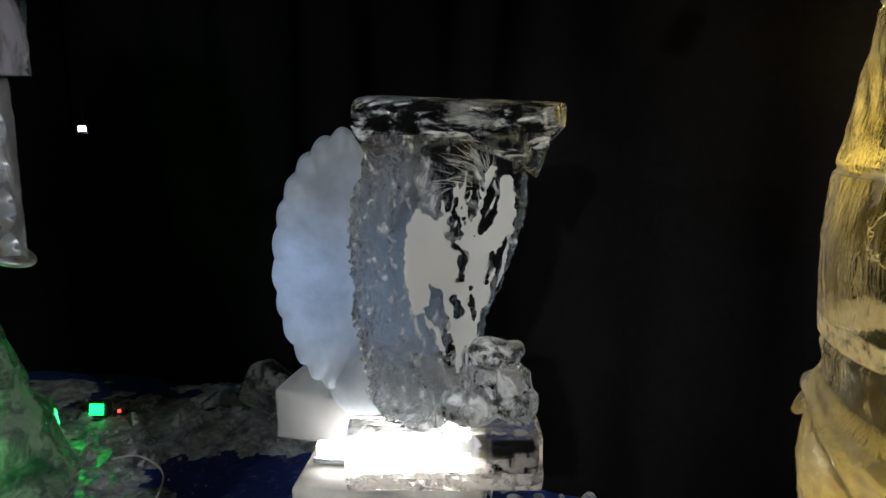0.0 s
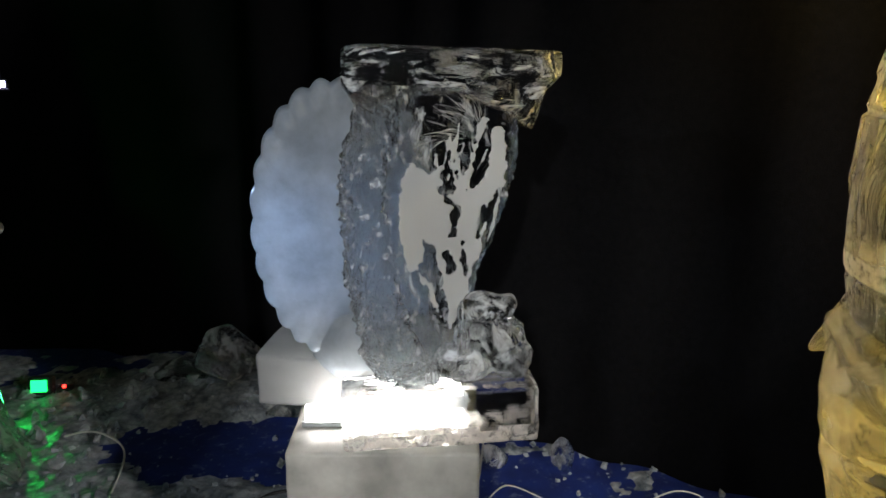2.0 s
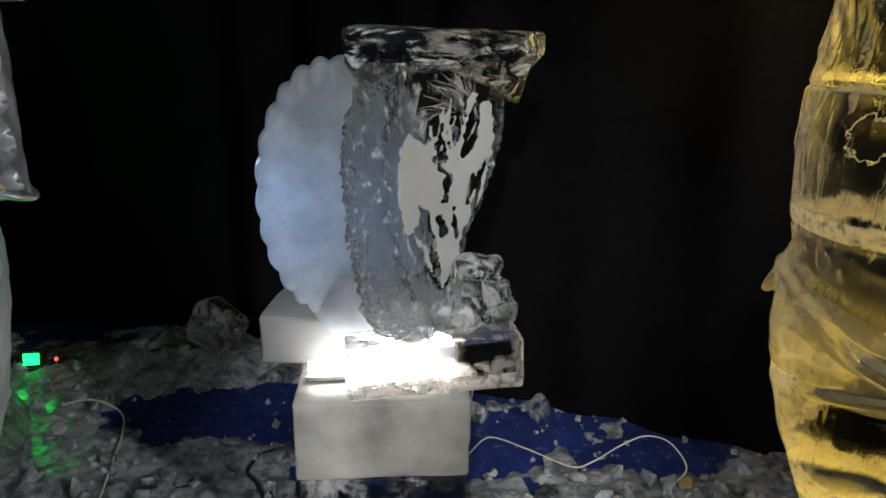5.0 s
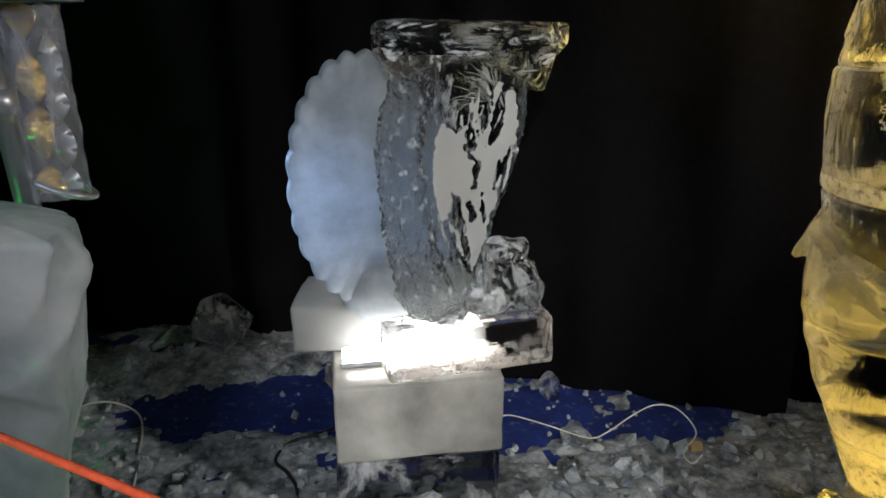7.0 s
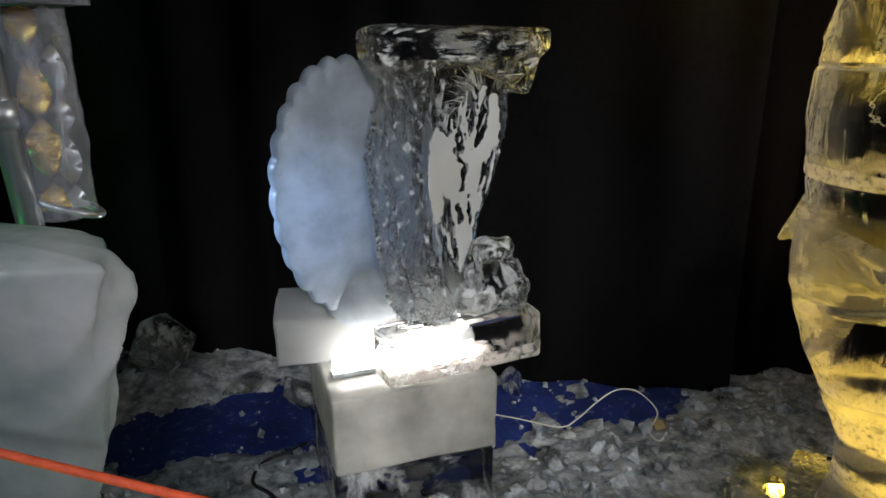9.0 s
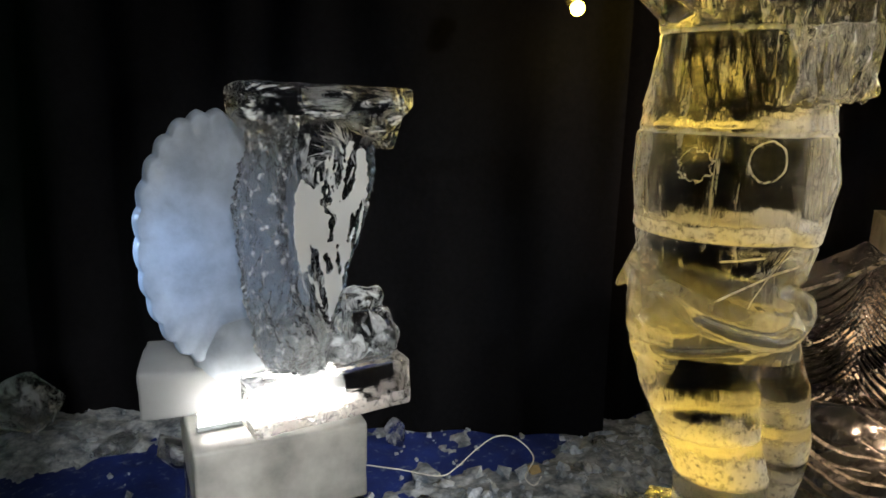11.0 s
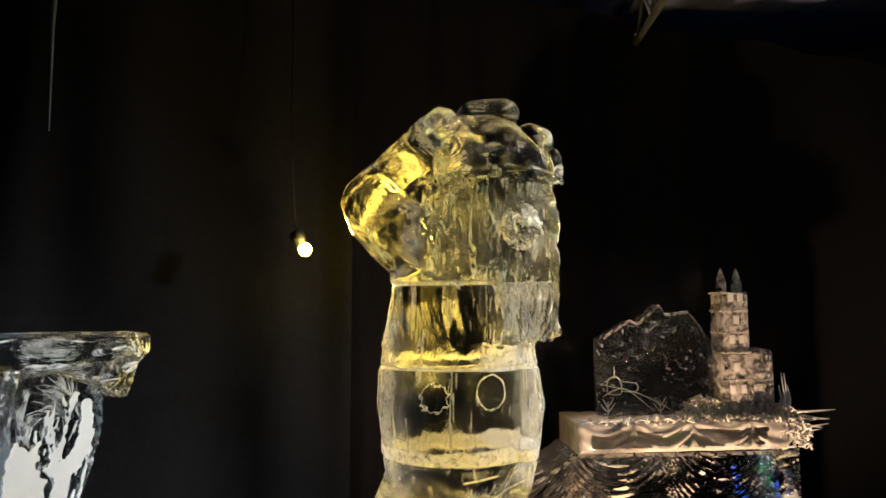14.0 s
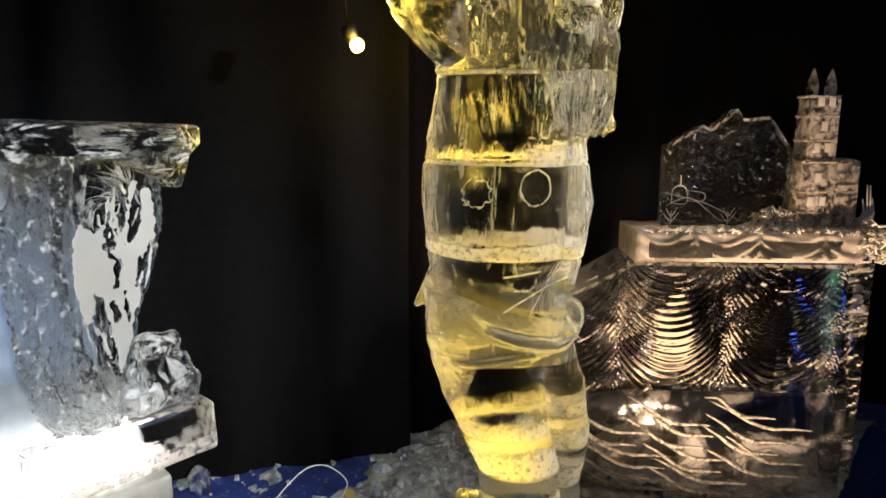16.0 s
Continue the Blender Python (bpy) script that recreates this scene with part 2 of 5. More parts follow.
M_STATUE = statue_material()
M_FOOT = clear_ice("folded_clear_ice", 0.34, 16, 0.03, 0.5, 12, (1, 1, 0.7))
M_BEARD = clear_ice("statue_grooved_ice", 0.25, 34, 0.03, 1.0, 30, (1, 1, 0.25), (0.96, 0.98, 1.0), (0.90, 0.89, 0.84), 0.4, (0.0, 0.9))
M_CASTLE = clear_ice("engraved_clear_ice", 0.08, 14, 0.05, 0.15, 20)
M_GROOVE = clear_ice("wave_groove_ice", 0.55, 50, 0.15, 0.4, 40, (1, 1, 1), (0.96, 0.98, 1.0), (0.36, 0.35, 0.32))
M_SHELF = milky_ice("frosted_plate_ice", (0.66, 0.63, 0.60), 0.5, 0.4, 0.25, 0.4, 0.3, 18.0)
M_CLOUDED = clear_ice("clouded_block_ice", 0.27, 4, 0.12, 0.25, 8, (1, 1, 1), (0.95, 0.97, 1.0), (0.22, 0.22, 0.23))
# Serves real frosted edges and painted highlights along carved ridges.
M_FROST_GLINT = clear_ice("crest_frost_glint", 0.55, 30, 0.12, 0.3, 30, (1, 1, 1), (0.96, 0.98, 1.0), (0.66, 0.62, 0.58))
M_MOUNT = clear_ice("mountain_ice", 0.11, 34, 0.04, 0.7, 30, (1, 1, 1.2), (0.84, 0.91, 1.0), (0.50, 0.60, 0.74))
M_TOWER = clear_ice("tower_ice", 0.52, 26, 0.08, 0.6, 30, (1, 1, 1), (0.97, 0.97, 1.0), (0.66, 0.62, 0.60))
M_CFROST = milky_ice("engraving_frost", (0.78, 0.76, 0.75), 0.4, 0.5, 0.2, 0.5)
M_GREENICE = clear_ice("rough_side_ice", 0.45, 6, 0.12, 0.8, 10, (1, 1, 1), (0.96, 0.98, 1.0), (0.45, 0.5, 0.47))
M_CHUNK = clear_ice("broken_ice", 0.36, 9, 0.06, 0.7, 12)


def snow_material():
    """Wet crushed ice: pale lumps in darker slush."""
    t = Tree("crushed_ice")
    lumps = t.voronoi(34.0, None)
    tone = t.ramp(t.math("ADD", t.math("MULTIPLY", t.noise(13, 6.0, 0.7), 0.75), t.math("MULTIPLY", lumps, -0.12)), 0.20, 0.44, (0.10, 0.125, 0.15, 1), (0.58, 0.62, 0.66, 1))
    b = t.principled(tone, 0.38)
    n = t.bump(lumps, 0.45, 0.012)
    n = t.bump(t.noise(60, 4.0, 0.65), 0.6, 0.006, n)
    t.link(n, b.inputs["Normal"])
    tr = t.add("ShaderNodeBsdfTranslucent")
    t.link(tone, tr.inputs["Color"])
    return t.done(t.mix(0.15, b.outputs[0], tr.outputs[0]))


M_SNOW = snow_material()
M_CARPET = carpet_material()
M_CURTAIN = plain("black_cloth", (0.0048, 0.0048, 0.0055), 0.95, 0, 0.4, 220, 0.3, 0.0, 0.03)
M_ROOF = plain("tent_cloth", (0.42, 0.38, 0.48), 0.7, 0, 0.3, 60, 0.2)
# Blue light on the roof cloth, put into its base colour.
M_ROOF_BLUE_LIT = plain("blue_lit_tent_cloth", (0.13, 0.14, 0.28), 0.6, 0, 0.3, 60, 0.3)
M_STEEL = plain("galvanised_steel", (0.42, 0.45, 0.47), 0.38, 0.9, 0.2, 40, 0.2)
M_BLACK = plain("black_plastic", (0.015, 0.015, 0.016), 0.45, 0, 0.2, 80, 0.2)
M_ROPE = plain("orange_rope", (0.75, 0.10, 0.035), 0.6, 0, 0.6, 260, 0.2)
M_WHITE = plain("white_flex", (0.62, 0.62, 0.58), 0.5, 0, 0.1, 80, 0.1)
M_WOOD = plain("pale_wood", (0.42, 0.33, 0.17), 0.7, 0, 0.4, 70, 0.3)
M_GOLD = plain("gold_foil", (0.85, 0.52, 0.10), 0.20, 1.0, 1.0, 130, 0.2)
M_PANEL = plain("ribbed_panel", (0.07, 0.10, 0.13), 0.5, 0.2, 0.2, 60, 0.2)
M_FILM = film_material()
M_SLEEVE = clear_ice("clouded_sleeve", 0.5, 5, 0.15, 0.4, 8, (1, 1, 0.4), (0.9, 0.92, 1.0), (0.42, 0.42, 0.5))


def wrap_material():
    """Thin clear plastic drawn round a tube: nearly transparent, glossy, with pale creases."""
    t = Tree("clear_wrap")
    n = t.bump(t.noise(9, 4.0, 0.55, t.scaled(1, 1, 0.5), 1.2), 0.6, 0.02)
    gloss = t.principled((0.45, 0.46, 0.52), 0.10)
    t.link(n, gloss.inputs["Normal"])
    clear = t.add("ShaderNodeBsdfTransparent", Color=(0.90, 0.92, 0.95, 1))
    crease = t.ramp(t.noise(14, 5.0, 0.6, t.scaled(1, 1, 0.35), 1.5), 0.46, 0.70, (0.20, 0.20, 0.20, 1), (0.55, 0.55, 0.55, 1))
    return t.done(t.mix(crease, clear.outputs[0], gloss.outputs[0]))


M_WRAP = wrap_material()
M_LED = glow("led_white", (1.0, 0.96, 0.90), 32.0)
M_LED_WHITE = glow("lamp_white", (0.66, 0.60, 1.0), 14.0)
M_LED_GREEN = glow("lamp_green", (0.01, 1.0, 0.14), 4.0)
M_LED_YELLOW = glow("lamp_yellow", (1.0, 0.66, 0.06), 36.0)
M_LED_WARM = glow("lamp_warm", WARM, 30.0)
M_LED_SOFT = glow("lamp_warm_soft", (1.0, 0.62, 0.32), 0.85)
M_LED_BLUE = glow("lamp_blue", (0.05, 0.16, 1.0), 0.9)
M_LED_COOL = glow("lamp_cool", COOL, 30.0)
M_LED_RED = glow("lamp_red", (1.0, 0.03, 0.02), 8.0)


# ---------------------------------------------------------------- builders
def link_mesh(name, me, materials, parent=None, label="", smooth=True):
    ob = new(name, me)
    for m in materials if isinstance(materials, (list, tuple)) else [materials]:
        me.materials.append(m)
    if smooth:
        me.polygons.foreach_set("use_smooth", [True] * len(me.polygons))
    if parent:
        ob.parent = parent
        root = parent
        while root.parent:
            root = root.parent
        if parent is root:
            ob.matrix_parent_inverse = Matrix.Translation(-root.location)
    if label:
        tagged(ob, label)
    return ob


def part(name, bm, material, parent=None, label="", smooth=False):
    me = bpy.data.meshes.new(name)
    bm.to_mesh(me)
    bm.free()
    return link_mesh(name, me, material, parent, label, smooth)


def from_arrays(name, verts, faces, materials, parent=None, label="", smooth=True):
    me = bpy.data.meshes.new(name)
    me.from_pydata([tuple(map(float, v)) for v in verts], [], faces)
    me.update()
    return link_mesh(name, me, materials, parent, label, smooth)


def thing(name, at, label, category, group="", kind=""):
    ob = new(name)
    ob.location = at
    ob.empty_display_size = 0.05
    return tagged(ob, label, category, group, kind)


def n3(x, y, z, f=1.0, seed=0.0):
    return noise.noise((x * f + seed, y * f - seed * 1.7, z * f + seed * 0.6))


def fractal(x, y, z, f, octaves=4, seed=0.0):
    s, a = 0.0, 1.0
    for i in range(octaves):
        s += a * n3(x, y, z, f, seed + i * 3.1)
        f, a = f * 2.05, a * 0.55
    return s


def roughen(bm, amount, f, octaves=3, seed=0.0):
    bm.normal_update()
    for v, d in [(v, v.normal.copy()) for v in bm.verts]:
        v.co += d * amount * fractal(*v.co, f, octaves, seed)


def box(size, at, turn=0.0, bevel=0.012, cuts=0, rough=0.0, seed=0.0, tilt=(0, 0)):
    """A bevelled box whose base centre is at the place given; cuts and rough give it a worn face."""
    bm = bmesh.new()
    bmesh.ops.create_cube(bm, size=1.0)
    bmesh.ops.scale(bm, vec=size, verts=bm.verts)
    if bevel:
        bmesh.ops.bevel(bm, geom=bm.edges[:], offset=bevel, segments=2, affect="EDGES", profile=0.6)
    if cuts:
        bmesh.ops.subdivide_edges(bm, edges=[e for e in bm.edges if e.calc_length() > 0.05], cuts=cuts, use_grid_fill=True)
    if rough:
        roughen(bm, rough, 9.0, 4, seed)
    bmesh.ops.transform(bm, matrix=pose(at[0], at[1], at[2] + size[2] / 2, tilt[0], tilt[1], turn), verts=bm.verts)
    return bm


def tube_mesh(path, radius, sides=8):
    """A round tube along a line of points."""
    pts = [Vector(p) for p in path]
    verts, faces = [], []
    for i, p in enumerate(pts):
        d = (pts[min(i + 1, len(pts) - 1)] - pts[max(i - 1, 0)]).normalized()
        a = d.cross(Vector((0.31, 0.12, 0.94))).normalized()
        b = d.cross(a)
        r = radius[i] if isinstance(radius, (list, tuple)) else radius
        for k in range(sides):
            w = 2 * math.pi * k / sides
            verts.append(p + r * (math.cos(w) * a + math.sin(w) * b))
    for i in range(len(pts) - 1):
        for k in range(sides):
            faces.append((i * sides + k, i * sides + (k + 1) % sides, (i + 1) * sides + (k + 1) % sides, (i + 1) * sides + k))
    faces.append(tuple(range(sides))[::-1])
    faces.append(tuple((len(pts) - 1) * sides + k for k in range(sides)))
    return verts, faces


def smooth_path(points, steps=10):
    """Points on a curve through the given ones."""
    p = [Vector(q) for q in points]
    p = [p[0]] + p + [p[-1]]
    out = []
    for i in range(1, len(p) - 2):
        for k in range(steps):
            t = k / steps
            out.append(0.5 * (2 * p[i] + (p[i + 1] - p[i - 1]) * t + (2 * p[i - 1] - 5 * p[i] + 4 * p[i + 1] - p[i + 2]) * t * t + (3 * p[i] - p[i - 1] - 3 * p[i + 1] + p[i + 2]) * t ** 3))
    return out + [p[-2]]


def tube(name, path, radius, material, parent=None, label="", sides=8):
    v, f = tube_mesh(path, radius, sides)
    return from_arrays(name, v, f, material, parent, label)


def shard(name, at, size, seed, material=None, sink=0.02):
    """A broken lump of ice with flat faces and sharp edges."""
    r = random.Random(seed)
    bm = bmesh.new()
    for _ in range(16):
        v = Vector((r.gauss(0, 1), r.gauss(0, 1), r.gauss(0, 1))).normalized()
        bm.verts.new((v.x * size[0] / 2, v.y * size[1] / 2, v.z * size[2] / 2))
    bmesh.ops.convex_hull(bm, input=bm.verts)
    bmesh.ops.delete(bm, geom=[v for v in bm.verts if not v.link_faces], context="VERTS")
    bmesh.ops.rotate(bm, cent=(0, 0, 0), matrix=Matrix.Rotation(r.uniform(0, 6), 3, "Z"), verts=bm.verts)
    bmesh.ops.bevel(bm, geom=bm.edges[:], offset=min(size) * 0.04, segments=1, affect="EDGES")
    low = min(v.co.z for v in bm.verts)
    bmesh.ops.translate(bm, vec=(at[0], at[1], at[2] - low - sink), verts=bm.verts)
    return part(name, bm, material or M_CHUNK)


def fused(bm, voxel, relax=2):
    """One closed skin round overlapping forms."""
    me = bpy.data.meshes.new("forms")
    bm.to_mesh(me)
    bm.free()
    ob = new("forms", me)
    m = ob.modifiers.new("skin", "REMESH")
    m.mode, m.voxel_size = "VOXEL", voxel
    if relax:
        s = ob.modifiers.new("soft", "SMOOTH")
        s.factor, s.iterations = 0.5, relax
    done = bpy.data.meshes.new_from_object(ob.evaluated_get(bpy.context.evaluated_depsgraph_get()))
    bpy.data.objects.remove(ob)
    bpy.data.meshes.remove(me)
    return done


def add_loft(bm, rings):
    """Closed loft through rings of equal length."""
    rows = [[bm.verts.new(p) for p in ring] for ring in rings]
    n = len(rows[0])
    for a, b in zip(rows, rows[1:]):
        for k in range(n):
            bm.faces.new((a[k], a[(k + 1) % n], b[(k + 1) % n], b[k]))
    bm.faces.new(rows[0][::-1])
    bm.faces.new(rows[-1])


def add_capsule(bm, a, b, ra, rb):
    a, b = Vector(a), Vector(b)
    d = (b - a).normalized()
    u = d.orthogonal().normalized()
    w = d.cross(u)
    rings = []
    for c, r, angles in ((a, ra, (-80, -50, -20, 0)), (b, rb, (0, 20, 50, 80))):
        for g in angles:
            g = radians(g)
            rings.append([c + d * r * math.sin(g) + r * math.cos(g) * (math.cos(q) * u + math.sin(q) * w) for q in (2 * math.pi * k / 16 for k in range(16))])
    add_loft(bm, rings)


def add_ball(bm, c, r):
    m = Matrix.Translation(c) @ Matrix.Diagonal((*r, 1))
    bmesh.ops.create_icosphere(bm, subdivisions=4, radius=1.0, matrix=m)


def lerp_table(table, z):
    """Values between the rows of a table whose first column rises."""
    keys = [r[0] for r in table]
    return [float(np.interp(z, keys, [r[i] for r in table])) for i in range(1, len(table[0]))]


def flood(name, at, target, lens, label, size=0.11, colour_label=""):
    """A small floodlight: housing, glowing lens, yoke, standing where it is put."""
    e = thing(name, (at[0], at[1], at[2]), label, "floodlight")
    m = look((0, 0, 0), Vector(target) - Vector(at))
    place = Matrix.Translation((at[0], at[1], at[2] + size * 0.62)) @ m
    bm = bmesh.new()
    bmesh.ops.create_cube(bm, size=1.0)
    bmesh.ops.scale(bm, vec=(size, size * 0.8, size * 0.5), verts=bm.verts)
    bmesh.ops.bevel(bm, geom=bm.edges[:], offset=size * 0.06, segments=2, affect="EDGES")
    bmesh.ops.translate(bm, vec=(0, 0, size * 0.25), verts=bm.verts)
    bmesh.ops.transform(bm, matrix=place, verts=bm.verts)
    shell = part("housing", bm, M_BLACK, e)
    bm = bmesh.new()
    bmesh.ops.create_cube(bm, size=1.0)
    bmesh.ops.scale(bm, vec=(size * 0.66, size * 0.52, 0.006), verts=bm.verts)
    bmesh.ops.translate(bm, vec=(0, 0, -0.004), verts=bm.verts)
    bmesh.ops.transform(bm, matrix=place, verts=bm.verts)
    part("lens", bm, lens, shell)
    tube("yoke", [(at[0] - size * 0.6, at[1], at[2] + size * 0.6), (at[0] - size * 0.6, at[1], at[2] + 0.006), (at[0] + size * 0.6, at[1], at[2] + 0.006), (at[0] + size * 0.6, at[1], at[2] + size * 0.6)], 0.006, M_BLACK, e)
    return e


# ---------------------------------------------------------------- ground, curtains, roof
bm = bmesh.new()
bmesh.ops.create_grid(bm, x_segments=60, y_segments=60, size=6.0)
tagged(part("floor", bm, M_CARPET), "blue carpeted floor strewn with crushed ice", "floor", kind="structure")


def cover(x, y):
    """Depth of crushed ice at a place; below nought the carpet shows."""
    h = 0.020 * fractal(x, y, 0.0, 1.7, 4, 2.0) + 0.012 * n3(x, y, 0, 7.0, 5.0) + 0.012 * n3(x, y, 0, 17.0, 9.0) + 0.006 * n3(x, y, 0, 33.0, 4.0) - 0.002
    for cx, cy, rx, ry, a in ((0.75, 1.45, 0.85, 0.42, 0.04), (1.35, 1.45, 0.5, 0.4, 0.05), (-0.95, 3.0, 0.6, 0.24, 0.06), (-0.75, 2.18, 0.24, 0.12, 0.018), (-1.5, 2.3, 0.7, 0.6, 0.03),
                              (-0.55, 1.55, 0.8, 0.3, 0.022), (2.2, 0.3, 1.5, 0.9, 0.04), (2.75, 0.0, 0.7, 0.6, 0.20), (-0.62, 2.48, 0.55, 0.2, -0.05), (0.95, 1.92, 0.26, 0.16, -0.05), (0.42, 2.15, 0.3, 0.14, -0.03), (0.2, 2.0, 0.2, 0.2, -0.01)):
        d = ((x - cx) / rx) ** 2 + ((y - cy) / ry) ** 2
        h += a * math.exp(-d * 1.3)
    thin = max(0.0, 1.0 - y) / 0.8 + max(0.0, -2.1 - x) / 0.8 + max(0.0, x - 2.6) / 0.6
    return h - 0.07 * thin


def crushed_ice():
    step, x0, y0, nx, ny = 0.018, -2.9, 0.2, 340, 182
    top = [[cover(x0 + i * step, y0 + j * step) for i in range(nx)] for j in range(ny)]
    verts, faces, ids = [], [], {}

    def vid(i, j):
        if (i, j) not in ids:
            ids[i, j] = len(verts)
            h = top[j][i]
            verts.append((x0 + i * step + 0.006 * n3(i, j, 3, 0.9), y0 + j * step + 0.006 * n3(j, i, 7, 0.9), 0.003 + max(0, h) if h > 0 else -0.003))
        return ids[i, j]
    for j in range(ny - 1):
        for i in range(nx - 1):
            if max(top[j][i], top[j][i + 1], top[j + 1][i], top[j + 1][i + 1]) > 0:
                faces.append((vid(i, j), vid(i + 1, j), vid(i + 1, j + 1), vid(i, j + 1)))
    tagged(from_arrays("crushed_ice", verts, faces, M_SNOW), "grey-white crushed ice spread over the carpet", "crushed ice", kind="stuff")


def chips():
    """Loose chips of ice, too many to count."""
    r = random.Random(4)
    verts, faces = [], []
    for _ in range(2600):
        x, y = r.uniform(-1.9, 2.4), r.uniform(0.9, 3.2)
        h = cover(x, y)
        if h < -0.004 and r.random() < 0.8:
            continue
        s = 0.003 + 0.012 * r.random() ** 3
        c = Vector((x, y, max(0.002, h) + s * 0.5))
        turn = Euler((r.uniform(0, 6), r.uniform(0, 6), r.uniform(0, 6))).to_matrix()
        k = len(verts)
        for sx, sy, sz in ((-1, -1, -1), (1, -1, -1), (1, 1, -1), (-1, 1, -1), (-1, -1, 1), (1, -1, 1), (1, 1, 1), (-1, 1, 1)):
            verts.append(c + turn @ Vector((sx * s * r.uniform(0.5, 1.3), sy * s * r.uniform(0.5, 1.3), sz * s * r.uniform(0.4, 0.9))))
        faces += [tuple(k + q for q in f) for f in ((0, 3, 2, 1), (4, 5, 6, 7), (0, 1, 5, 4), (1, 2, 6, 5), (2, 3, 7, 6), (3, 0, 4, 7))]
    tagged(from_arrays("ice_chips", verts, faces, M_SNOW, smooth=False), "small loose chips of ice scattered on the floor", "ice chips", kind="stuff")


def rubble():
    """Fist-sized and smaller lumps of broken ice on the heaps."""
    r = random.Random(9)
    verts, faces = [], []
    for _ in range(1500):
        x, y = r.choice((r.uniform(-1.9, -0.45), r.uniform(0.15, 1.6), r.uniform(0.15, 1.6))), r.uniform(1.15, 3.15)
        if cover(x, y) < 0.006:
            continue
        s = 0.008 + 0.034 * r.random() ** 3.0
        bm = bmesh.new()
        for _ in range(9):
            v = Vector((r.gauss(0, 1), r.gauss(0, 1), r.gauss(0, 0.7)))
            bm.verts.new(v.normalized() * s * r.uniform(0.8, 1.3))
        bmesh.ops.convex_hull(bm, input=bm.verts)
        bm.verts.index_update()
        k = len(verts)
        base = Vector((x, y, cover(x, y) + s * 0.3))
        verts += [base + v.co for v in bm.verts]
        faces += [tuple(k + v.index for v in f.verts) for f in bm.faces]
        bm.free()
    tagged(from_arrays("ice_rubble", verts, faces, M_SNOW, smooth=False), "grey-white broken lumps of ice lying on the heaps", "ice rubble", kind="stuff")


def curtain(name, line, top, seed, label):
    """A hanging black cloth with folds along a line on the floor, front and back sheet."""
    pts = smooth_path([(x, y, 0) for x, y in line], 40)
    tops = np.interp(np.linspace(0, 1, len(pts)), np.linspace(0, 1, len(top)), top)
    verts, faces, levels = [], [], 14
    for side in (0.0, 0.012):
        for i, p in enumerate(pts):
            d = (pts[min(i + 1, len(pts) - 1)] - pts[max(i - 1, 0)]).normalized()
            nrm = Vector((-d.y, d.x, 0))
            for k in range(levels + 1):
                z = tops[i] * k / levels
                fold = 0.022 * math.sin(i * 0.40 + 3.0 * n3(i * 0.04, z * 0.5, seed)) + 0.05 * n3(i * 0.09, z * 0.7, seed, 1.0)
                q = p + nrm * (fold * (1.25 - 0.35 * z / tops[i]) + side)
                verts.append((q.x, q.y, z + 0.004))
    w, block = levels + 1, len(pts) * (levels + 1)
    for i in range(len(pts) - 1):
        for k in range(levels):
            a = i * w + k
            faces.append((a, a + w, a + w + 1, a + 1))
            faces.append((block + a, block + a + 1, block + a + w + 1, block + a + w))
    tagged(from_arrays(name, verts, faces, M_CURTAIN), label, "curtain", kind="structure")


crushed_ice()
chips()
rubble()
curtain("curtain_rear", [(-4.2, 3.0), (-2.6, 3.55), (-1.2, 3.42), (-0.3, 2.98), (0.45, 2.42), (1.36, 1.80)], [3.4, 3.4, 3.4], 1.0, "black cloth curtain hanging in soft folds")
curtain("curtain_right", [(1.42, 1.92), (2.1, 1.70), (2.9, 1.25), (3.4, 0.4), (3.5, -0.8), (3.2, -2.2)], [3.20, 3.25, 3.27, 3.28, 3.30, 3.19, 3.08, 2.86, 2.75, 2.7, 2.7], 4.0, "black cloth curtain behind the statues")
curtain("curtain_left", [(-4.2, 3.0), (-4.3, 1.0), (-4.2, -2.0), (-3.8, -4.2)], [3.4, 3.4], 7.0, "black cloth curtain closing the tent side")
curtain("curtain_front", [(-3.8, -4.2), (-0.5, -4.5), (2.4, -4.2), (3.2, -2.2)], [3.4, 3.4], 9.0, "black cloth curtain behind the visitors' way")

bm = box((10.5, 10.5, 0.03), (-0.2, 0, 3.45), 0, 0.0)
tagged(part("ceiling", bm, M_ROOF), "pale tent roof cloth", "ceiling", kind="structure")
# Separate roof sheet beyond the truss, coloured for the blue light there.
bm = bmesh.new()
low = [bm.verts.new((x, y, 3.430)) for x, y in ((1.7, 0.20), (1.7, -4.5), (5.0, -4.5), (5.0, 2.25), (3.3, 1.2))]
high = [bm.verts.new((v.co.x, v.co.y, 3.442)) for v in low]
bm.faces.new(low)
bm.faces.new(high[::-1])
for k in range(5):
    bm.faces.new((low[k], low[(k + 1) % 5], high[(k + 1) % 5], high[k]))
bmesh.ops.recalc_face_normals(bm, faces=bm.faces)
tagged(part("ceiling_side", bm, M_ROOF_BLUE_LIT), "tent roof cloth beyond the truss, blue light put into its colour", "ceiling", kind="structure")
bm = box((0.30, 0.02, 2.3), (1.46, 1.98, 0), -30, 0.004)
tagged(part("wall_panel", bm, M_PANEL), "blue-grey ribbed panel showing between two curtains", "panel", kind="structure")
# Stands in for a pale slit in the curtain; the strip is added.
strap = tube("curtain_slit_strip", [(0.37, 2.39, 3.44), (0.372, 2.39, 2.9), (0.365, 2.39, 2.62), (0.365, 2.39, 2.22)], [0.014, 0.014, 0.006, 0.002], M_PANEL)
tagged(strap, "thin grey strip standing in for a pale slit in the curtain", "strap")


